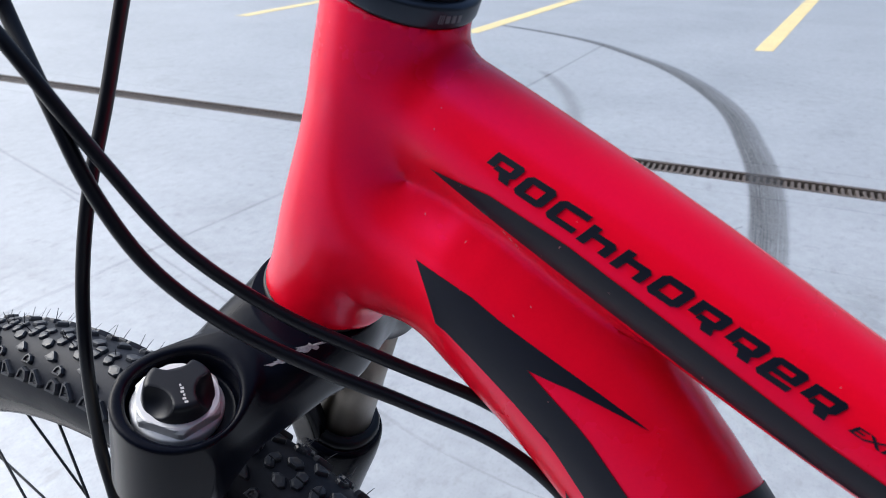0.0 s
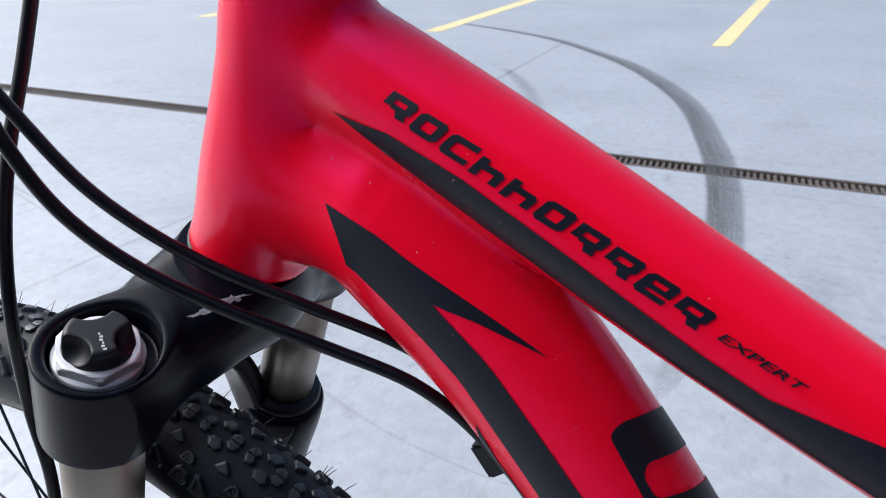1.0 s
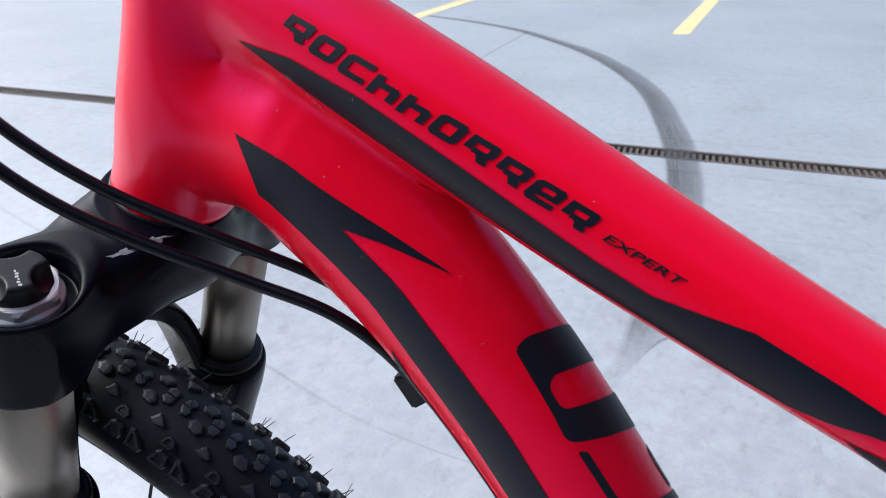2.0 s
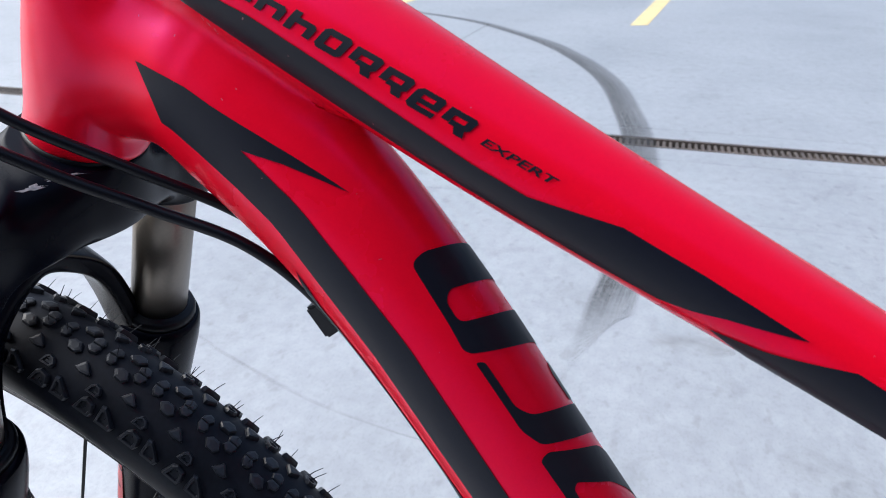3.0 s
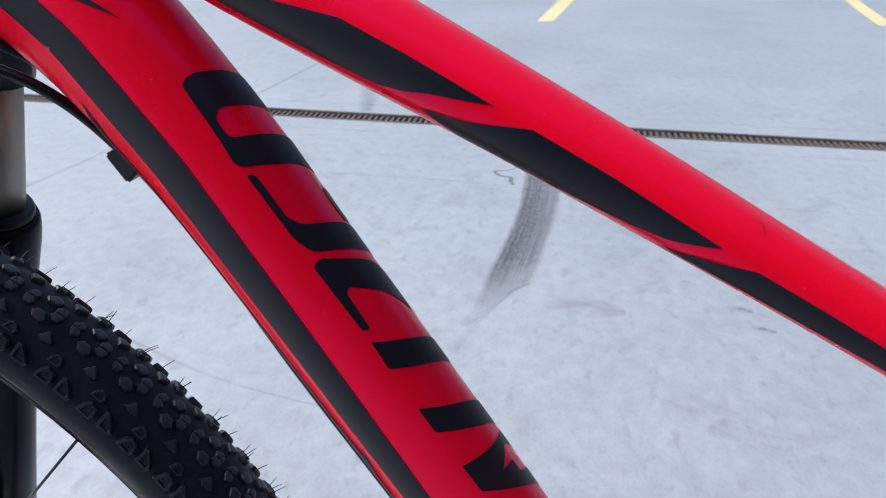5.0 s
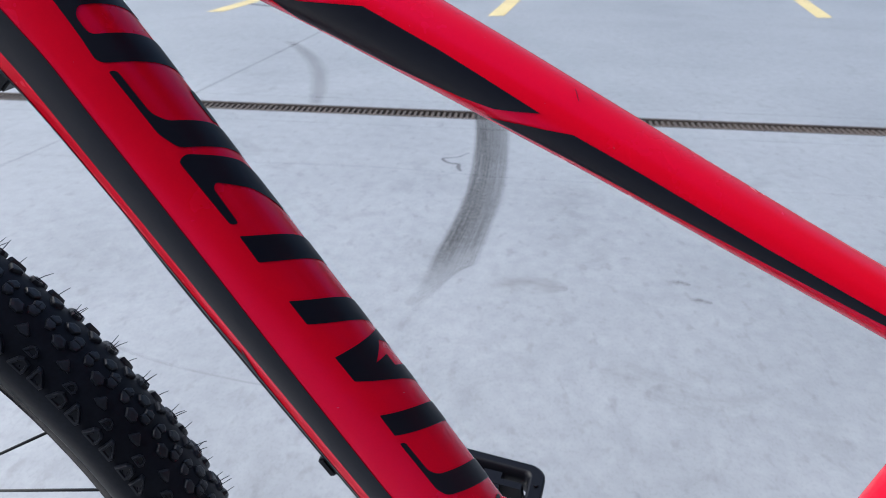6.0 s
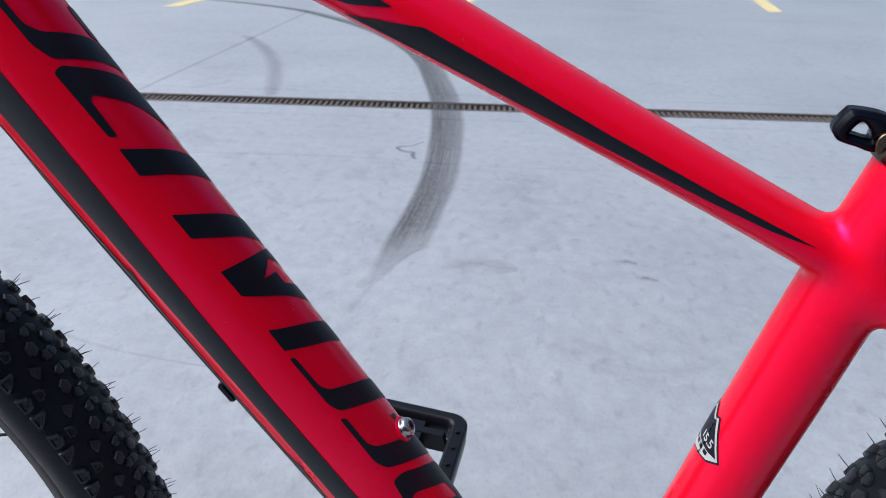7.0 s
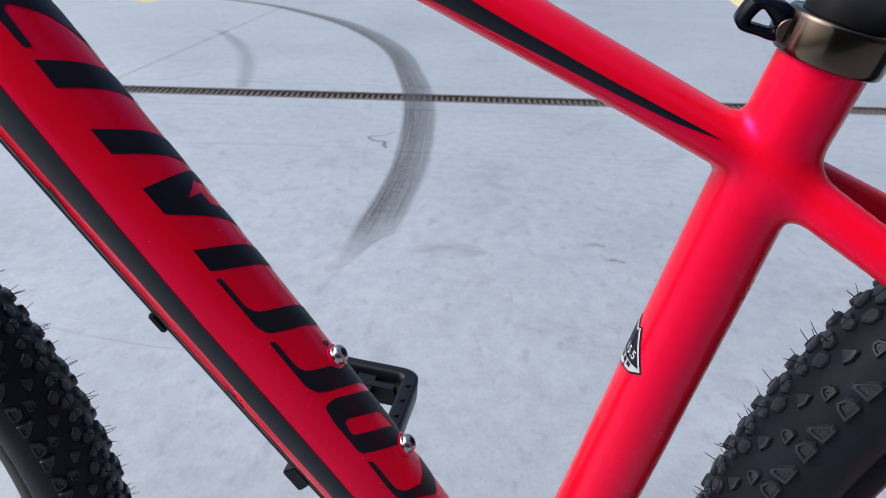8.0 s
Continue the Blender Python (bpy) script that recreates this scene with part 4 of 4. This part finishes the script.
def patch_on(field, centre, along, long, wide, seed, lift, name, mat, parent, ragged=0.45):
    """A ragged chip in the paint that lies on a field's surface."""
    rng = random.Random(seed)
    centre = settle(np.array([centre], float), field, 6)[0]
    g = np.array([(field((centre + 0.0004 * e)[None])[0] - field((centre - 0.0004 * e)[None])[0]) for e in np.eye(3)])
    g /= np.linalg.norm(g)
    a = np.array(along, float)
    a -= g * (a @ g)
    a /= np.linalg.norm(a)
    b = np.cross(g, a)
    n, rings = 28, 4
    rim = [1 + rng.uniform(-ragged, ragged) for _ in range(n)]
    pts = [centre]
    for j in range(1, rings + 1):
        for i in range(n):
            t = 2 * math.pi * i / n
            r = j / rings * rim[i]
            pts.append(centre + a * math.cos(t) * long * r + b * math.sin(t) * wide * r * (0.6 + 0.4 * math.cos(2 * t + seed)))
    pts = settle(np.array(pts), field, 5) + lift * g
    faces = [(0, 1 + i, 1 + (i + 1) % n) for i in range(n)]
    for j in range(rings - 1):
        o = 1 + j * n
        faces += [(o + i, o + n + i, o + n + (i + 1) % n, o + (i + 1) % n) for i in range(n)]
    return part(name, mesh_from(name, [tuple(p) for p in pts], faces, True), mat, parent)


SCUFFS = ((-0.117, -0.029, 0.801, 0.0062, 0.0016), (-0.1285, -0.0365, 0.7935, 0.0046, 0.0012))
# bare spots where the paint has been knocked off the crown
for k, (x, y, z, long, wide) in enumerate(SCUFFS):
    patch_on(crown_field, (x, y, z), (0.75, 0.6, 0.3), long, wide, 3 + k, 0.00018, "scuff", SCUFF, crown, 0.55)


def hexagon(leg):
    """A hexagon nut whose top corners are turned off round."""
    bm = bmesh.new()
    side = LEG.orthogonal().normalized()
    other = LEG.cross(side)
    n, rings = 60, []
    for h, trim in ((-0.0034, 9.0), (-0.0006, 9.0), (0.0008, 0.0142), (0.0012, 0.0135)):
        ring = []
        for k in range(n):
            t = 2 * math.pi * k / n
            r = 0.0135 / math.cos((t + 0.35) % (math.pi / 3) - math.pi / 6)
            r = min(r, trim)
            ring.append(bm.verts.new(leg + LEG * h + r * (math.cos(t) * side + math.sin(t) * other)))
        rings.append(ring)
    for r0, r1 in zip(rings, rings[1:]):
        for k in range(n):
            bm.faces.new((r0[k], r0[(k + 1) % n], r1[(k + 1) % n], r1[k]))
    bm.faces.new(rings[0][::-1])
    bm.faces.new(rings[-1])
    return bm


def knob_field(q):
    """A round knob with three thumb dishes, standing on the origin."""
    r = np.hypot(q[:, 0], q[:, 1]) - 0.0125 + 0.13 * q[:, 2]
    body = -blend(-r, -np.maximum(q[:, 2] - 0.0108, -q[:, 2]), 0.0020)
    for k in range(3):
        t = radians(KNOB_TURN + 120 * k)
        c = np.array((0.0141 * math.cos(t), 0.0141 * math.sin(t), 0.0114))
        body = carve(body, np.linalg.norm(q - c, axis=1) - 0.0083, 0.0008)
    return body


leg_turn = LEG.to_track_quat("Z", "Y").to_matrix()
toward = leg_turn.transposed() @ (Vector((0.05, -0.19, 0.96)) - LEFT)
KNOB_TURN = math.degrees(math.atan2(toward.y, toward.x)) + 76

for leg, side in ((LEFT, -1), (RIGHT, 1)):
    part("stanchion", lathe([(0.0160, 0.0), (0.0160, -0.160)][::-1], 48, leg - LEG * 0.009, LEG), STANCHION, fork, "bronze-grey fork stanchion")
    low = leg - LEG * 0.1415
    lower = part("lower_leg", lathe([(0.0150, -0.36), (0.0190, -0.35), (0.0200, -0.20), (0.0220, -0.06), (0.0236, -0.034), (0.0246, -0.020), (0.0247, -0.010), (0.0242, -0.003), (0.0228, 0.0005), (0.0200, 0.001)], 48, low, LEG), BLACK_GLOSS, fork, "black lower leg")
    part("wiper_seal", lathe([(0.0215, 0.000), (0.0212, 0.0040), (0.0204, 0.0062), (0.0192, 0.0070), (0.0180, 0.0066), (0.0172, 0.0074), (0.0163, 0.0078)], 48, low, LEG), BLACK_PLASTIC, lower, "black rubber wiper seal")
    nut = part("top_cap", lathe([(0.0152, -0.010), (0.0155, -0.0085), (0.0157, -0.0040), (0.0152, -0.0032), (0.0010, -0.0031)], 56, leg, LEG), ALLOY, fork, "silver alloy hexagonal top cap")
    part("hexagon", hexagon(leg), ALLOY, nut)
    if side < 0:
        bm = bmesh.new()
        bar(bm, (0, 0, 0), (0, 0, 0.0108), 0.0119, sides=40)
        knob = part("adjuster_knob", settled(hull_mesh("adjuster_knob", bm, 0.0005), knob_field, 10), BLACK_PLASTIC, nut, "black adjuster knob with three thumb dishes and small print")
        knob.matrix_basis = Matrix.Translation(leg - LEG * 0.0022) @ leg_turn.to_4x4()
        t = radians(KNOB_TURN - 60)
        for k in range(6):
            bm = bmesh.new()
            r = 0.0016 + k * 0.00145
            box(bm, Matrix.Rotation(t, 4, "Z") @ Matrix.Translation((r, 0.0003 * (k % 2), 0.01086)), (0.0009, 0.0011 if k % 3 else 0.0006, 0.0002))
            part("printed_bar", bm, WHITE_INK, knob)


def arch_mesh():
    """A flat-sided hoop over the tyre, with a rounded oblong section."""
    half = [(-0.055, -0.012, -0.172), (-0.058, -0.015, -0.140), (-0.057, -0.020, -0.110), (-0.055, -0.029, -0.086), (-0.055, -0.044, -0.071)]
    pts = [RIGHT + Vector(p) for p in half] + [Vector((-0.1965, -0.008, 0.7350))] + [LEFT + Vector((x, -y, z)) for x, y, z in half[::-1]]
    line = []
    for i in range(len(pts) - 1):
        p0, p1, p2, p3 = pts[max(i - 1, 0)], pts[i], pts[i + 1], pts[min(i + 2, len(pts) - 1)]
        for k in range(8):
            t = k / 8
            line.append(0.5 * (2 * p1 + (p2 - p0) * t + (2 * p0 - 5 * p1 + 4 * p2 - p3) * t * t + (3 * p1 - p0 - 3 * p2 + p3) * t**3))
    line.append(pts[-1])
    bm = bmesh.new()
    rings, n = [], 20
    deep = (AHEAD * 1.0 + LEG * 0.15).normalized()
    for i, c in enumerate(line):
        way = (line[min(i + 1, len(line) - 1)] - line[max(i - 1, 0)]).normalized()
        across = way.cross(deep).normalized()
        ring = []
        for k in range(n):
            t = 2 * math.pi * k / n
            cx, sx = math.cos(t), math.sin(t)
            u = math.copysign(abs(cx) ** 0.5, cx) * 0.0135
            v = math.copysign(abs(sx) ** 0.5, sx) * 0.0062
            ring.append(bm.verts.new(c + deep * u + across * v))
        rings.append(ring)
    for r0, r1 in zip(rings, rings[1:]):
        for k in range(n):
            bm.faces.new((r0[k], r0[(k + 1) % n], r1[(k + 1) % n], r1[k])).smooth = True
    bm.faces.new(rings[0][::-1])
    bm.faces.new(rings[-1])
    bmesh.ops.recalc_face_normals(bm, faces=bm.faces)
    return bm


part("arch", arch_mesh(), BLACK_GLOSS, fork, "black brake arch over the tyre")

# red panel with dark lines on the far lower leg
PANEL = material("red_fork_graphic", (0.352, 0.00256, 0.01152), 0.4, grain=0.04)
low = RIGHT - LEG * 0.1415
side_y = Vector((0, 1, 0))
front = LEG.cross(side_y).normalized()


def leg_panel(d0, d1, a0, a1, r, mat, name):
    verts, faces, n, m = [], [], 14, 10
    for j in range(m + 1):
        d = d0 + (d1 - d0) * j / m
        w = min(1.0, 0.25 + 1.6 * j / m)
        for i in range(n + 1):
            a = radians(a0 + (a1 - a0) * (0.5 + (i / n - 0.5) * w))
            verts.append(low - LEG * d + (front * math.cos(a) + side_y * math.sin(a)) * r)
    for j in range(m):
        faces += [(j * (n + 1) + i, j * (n + 1) + i + 1, (j + 1) * (n + 1) + i + 1, (j + 1) * (n + 1) + i) for i in range(n)]
    part(name, mesh_from(name, verts, faces, True), mat, fork)


leg_panel(0.070, 0.30, 282, 352, 0.02110, PANEL, "graphic_panel")

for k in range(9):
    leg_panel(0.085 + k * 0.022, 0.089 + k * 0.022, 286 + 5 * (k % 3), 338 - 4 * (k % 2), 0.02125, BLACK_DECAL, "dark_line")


# ---- the wheels ----
TYRE_R, TYRE_r, PITCHES = 0.3335, 0.0245, 80

# tread blocks of one pitch: place round (pitches), place across (degrees), height, hollow top, foot outline (mm along, mm outwards)
BLOCKS = (
    ("centre", 0.40, 4.6, 0.0017, False, [(3.8, -1.9), (3.4, 0.4), (1.2, 2.9), (-1.8, 2.2), (-2.9, 0.2), (-1.2, -1.9)]),
    ("centre", 0.81, 4.4, 0.0017, False, [(2.6, -1.8), (3.5, 0.8), (0.6, 2.9), (-2.6, 2.2), (-3.5, -0.4), (-2.8, -1.8)]),
    ("lozenge", 0.07, 13.5, 0.0020, False, [(4.9, -0.7), (2.2, 2.6), (-2.4, 2.9), (-4.7, 0.7), (-2.2, -2.7), (2.4, -2.9)]),
    ("triangle", 0.67, 28.5, 0.0023, False, [(4.3, 1.2), (0.2, 2.4), (-4.4, 1.6), (-4.6, 0.4), (-0.4, -3.0), (0.9, -3.4)]),
    ("half_round", 0.27, 40.5, 0.0022, True, [(3.9, 2.0), (-3.4, 2.2), (-4.4, 0.2), (-2.6, -2.2), (0.4, -3.0), (2.6, -1.6)]),
    ("shoulder", 0.25, 59.0, 0.0027, True, [(5.6, 3.4), (-4.6, 3.6), (-5.6, 1.2), (-4.2, -2.6), (0.6, -4.0), (3.2, -2.4)]),
    ("shoulder", 0.80, 58.5, 0.0027, True, [(4.6, 3.6), (-4.8, 3.8), (-5.6, 1.6), (-1.4, -2.0), (2.4, -4.6), (4.8, -4.4)]),
)


def tyre_point(a, b, r):
    R = TYRE_R + r * math.cos(b)
    return (R * math.cos(a), r * 1.06 * math.sin(b), R * math.sin(a))


def tyre_mesh():
    """Casing with every tread block, the two sides mirrored."""
    verts, faces = [], []
    n, m = 192, 28
    for i in range(n):
        a = 2 * math.pi * i / n
        verts += [tyre_point(a, radians(-152 + 304 * j / (m - 1)), TYRE_r) for j in range(m)]
        i2 = (i + 1) % n
        faces += [(i * m + j, i * m + j + 1, i2 * m + j + 1, i2 * m + j) for j in range(m - 1)]
    smooth = len(faces)
    rng = random.Random(5)

    def block(s, beta, height, hollow, shape):
        k = len(shape)
        cx, cy = (sum(p[i] for p in shape) / k for i in (0, 1))
        rings = [(-0.0012, 1.08), (height * 0.55, 1.0), (height, 0.86)]
        rings += [(height, 0.60), (height - 0.0011, 0.50)] if hollow else [(height + 0.0002, 0.50)]
        base = len(verts)
        for level, f in rings:
            for x, y in shape:
                x, y = cx + (x - cx) * f, cy + (y - cy) * f
                verts.append(tyre_point(2 * math.pi * s / PITCHES + x * 0.001 / 0.358, radians(beta) + y * 0.001 / TYRE_r, TYRE_r + level))
        for lv in range(len(rings) - 1):
            o = base + lv * k
            faces.extend((o + i, o + (i + 1) % k, o + k + (i + 1) % k, o + k + i) for i in range(k))
        faces.append(tuple(range(len(verts) - k, len(verts))))

    for p in range(PITCHES):
        for side in (-1, 1):
            for _, ds, beta, height, hollow, shape in BLOCKS:
                jit = rng.uniform(-0.008, 0.008)
                block(p + ds + jit, side * beta + rng.uniform(-0.4, 0.4), height * rng.uniform(0.94, 1.04), hollow, [(x, side * y) for x, y in shape][::side])
    me = mesh_from("tyre", verts, faces)
    me.polygons.foreach_set("use_smooth", [True] * smooth + [False] * (len(faces) - smooth))
    me.materials.append(RUBBER)
    me.materials.append(LIT_KNOB_RUBBER)
    me.polygons.foreach_set("material_index", [0] * smooth + [1] * (len(faces) - smooth))
    return me


def hair_mesh():
    """Moulding hairs that stand out from the tread, thin and a little bent."""
    verts, faces = [], []
    rng = random.Random(9)
    spots = [(0.22, 57), (0.31, 58), (0.80, 59), (0.27, 41), (0.40, 4), (0.81, 4)]
    for p in range(PITCHES):
        for ds, beta in spots + [(d, -b) for d, b in spots]:
            if rng.random() < (0.55 if abs(beta) < 10 else 0.10):
                continue
            a, b = 2 * math.pi * (p + ds) / PITCHES, radians(beta + rng.uniform(-3, 3))
            length = rng.uniform(0.0050, 0.0082)
            if -62 < beta < -35:
                length *= 0.35
            lean_a, lean_b = rng.uniform(-0.30, 0.12), rng.uniform(-0.22, 0.15)
            base = len(verts)
            for h, w in ((0.0, 0.00032), (0.5, 0.00028), (1.0, 0.00018)):
                r = TYRE_r + 0.0014 + length * h
                c = Vector(tyre_point(a + lean_a * length * h / 0.36 * (1 + 0.6 * h), b + lean_b * length * h / TYRE_r, r))
                t = Vector((-math.sin(a), 0, math.cos(a)))
                for k in range(3):
                    g = 2 * math.pi * k / 3
                    verts.append(c + w * (t * math.cos(g) + Vector((0, 1, 0)) * math.sin(g)))
            for lv in range(2):
                o = base + 3 * lv
                faces.extend((o + k, o + (k + 1) % 3, o + 3 + (k + 1) % 3, o + 3 + k) for k in range(3))
    return mesh_from("moulding_hairs", verts, faces)


def rim_mesh():
    profile = [(0.3185, -0.0130), (0.3150, -0.0145), (0.3030, -0.0140), (0.2985, -0.0110), (0.2965, -0.0040), (0.2965, 0.0040), (0.2985, 0.0110), (0.3030, 0.0140), (0.3150, 0.0145), (0.3185, 0.0130), (0.3110, 0.0100), (0.3110, -0.0100)]
    verts, faces, n, k = [], [], 128, len(profile)
    for i in range(n):
        a = 2 * math.pi * i / n
        verts += [(r * math.cos(a), y, r * math.sin(a)) for r, y in profile]
        faces += [(i * k + j, i * k + (j + 1) % k, ((i + 1) % n) * k + (j + 1) % k, ((i + 1) % n) * k + j) for j in range(k)]
    me = mesh_from("rim", verts, faces, True)
    return me


TYRE, HAIRS, RIM = tyre_mesh(), hair_mesh(), rim_mesh()


def wheel(name, centre, yaw, label, turn=0.0, size=1.0, lean=0.0):
    w = tagged(new(name), label)
    w.parent = bicycle
    w.matrix_basis = Matrix.Translation(centre) @ pose(0, 0, 0, lean, 0, yaw) @ pose(0, 0, 0, 0, turn, 0) @ Matrix.Scale(size, 4)
    tyre = part("tyre", TYRE, None, w, "black knobbly tyre with moulding hairs")
    tagged(part("moulding_hairs", HAIRS, RUBBER, tyre), kind="stuff")
    part("rim", RIM, BLACK_GLOSS, w, "black alloy rim")
    part("hub", lathe([(0.010, -0.050), (0.022, -0.034), (0.024, -0.028), (0.014, -0.020), (0.014, 0.020), (0.024, 0.028), (0.022, 0.034), (0.010, 0.050)], 32, (0, 0, 0), (0, 1, 0)), BLACK_GLOSS, w)
    for k in range(32):
        a = 2 * math.pi * k / 32
        s = -1 if k % 2 else 1
        h = a + (0.9 if (k // 2) % 2 else -0.9)
        bm = bmesh.new()
        bar(bm, (0.022 * math.cos(h), s * 0.029, 0.022 * math.sin(h)), (0.2975 * math.cos(a), s * 0.003, 0.2975 * math.sin(a)), 0.0010, sides=8)
        part("spoke", bm, SPOKE, w)
    return w


wheel("front_wheel", FRONT_AXLE, 3.5, "front wheel with black spokes and knobbly tyre", lean=-0.7)
wheel("rear_wheel", REAR_AXLE, 0.0, "rear wheel with black spokes and knobbly tyre", turn=3.0, size=1.035)

# ---- far crank and pedal ----
crank = tagged(new("crankset"), "black crank arm with platform pedal")
crank.parent = bicycle
PEDAL = Vector((0.1710, 0.094, 0.365))
bm = bmesh.new()
bar(bm, (BB[0], -0.055, BB[2]), (BB[0], 0.075, BB[2]), 0.012, sides=24)
part("spindle", bm, BLACK_GLOSS, crank)
bm = bmesh.new()
bar(bm, (BB[0], 0.072, BB[2]), PEDAL + Vector((0, -0.012, 0)), 0.0125, 0.0105, sides=20)
part("crank_arm", bm, BLACK_GLOSS, crank)


def rounded_loop(x, y0, y1, r, n=6):
    """A rounded oblong in the plane, from -x to x and from y0 to y1."""
    out = []
    for cx, cy, start in ((x - r, y1 - r, 0), (-x + r, y1 - r, 90), (-x + r, y0 + r, 180), (x - r, y0 + r, 270)):
        out += [(cx + r * math.cos(radians(start + 90 * k / n)), cy + r * math.sin(radians(start + 90 * k / n))) for k in range(n + 1)]
    return out


def pedal_frame():
    """A moulded cage round the pedal's axle: a rounded hoop, a slotted end, an axle body and studs."""
    bm = bmesh.new()
    hoop = [rounded_loop(0.043, -0.001, 0.095, 0.014), rounded_loop(0.030, 0.010, 0.084, 0.006)]
    levels = ((-0.0115, 0.0020), (-0.0095, 0.0), (0.0095, 0.0), (0.0115, 0.0020))
    grid = [[], []]
    for z, inset in levels:
        for which, ring in enumerate(hoop):
            f = 1 - inset / 0.044 if which == 0 else 1 + inset / 0.027
            grid[which].append([bm.verts.new((x * f, 0.047 + (y - 0.047) * f, z)) for x, y in ring])
    n = len(hoop[0])
    for k in range(n):
        j = (k + 1) % n
        for lv in range(3):
            bm.faces.new((grid[0][lv][k], grid[0][lv][j], grid[0][lv + 1][j], grid[0][lv + 1][k])).smooth = True
            bm.faces.new((grid[1][lv][j], grid[1][lv][k], grid[1][lv + 1][k], grid[1][lv + 1][j])).smooth = True
        bm.faces.new((grid[0][3][k], grid[0][3][j], grid[1][3][j], grid[1][3][k]))
        bm.faces.new((grid[0][0][j], grid[0][0][k], grid[1][0][k], grid[1][0][j]))
    box(bm, pose(0, 0.070, 0), (0.060, 0.0075, 0.017), 0.85)
    box(bm, pose(0, 0.048, 0), (0.019, 0.080, 0.016), 0.8)
    for x in (-0.0365, 0.0365):
        for k in range(4):
            for side in (-1, 1):
                bar(bm, (x, 0.018 + k * 0.018, side * 0.0110), (x, 0.018 + k * 0.018, side * 0.0136), 0.0021, sides=8)
    return bm


pedal = part("pedal", pedal_frame(), BLACK_PLASTIC, crank, "black plastic platform pedal with studs")
pedal.matrix_basis = Matrix.Translation(PEDAL) @ pose(0, 0, 0, 0, 4, 0)
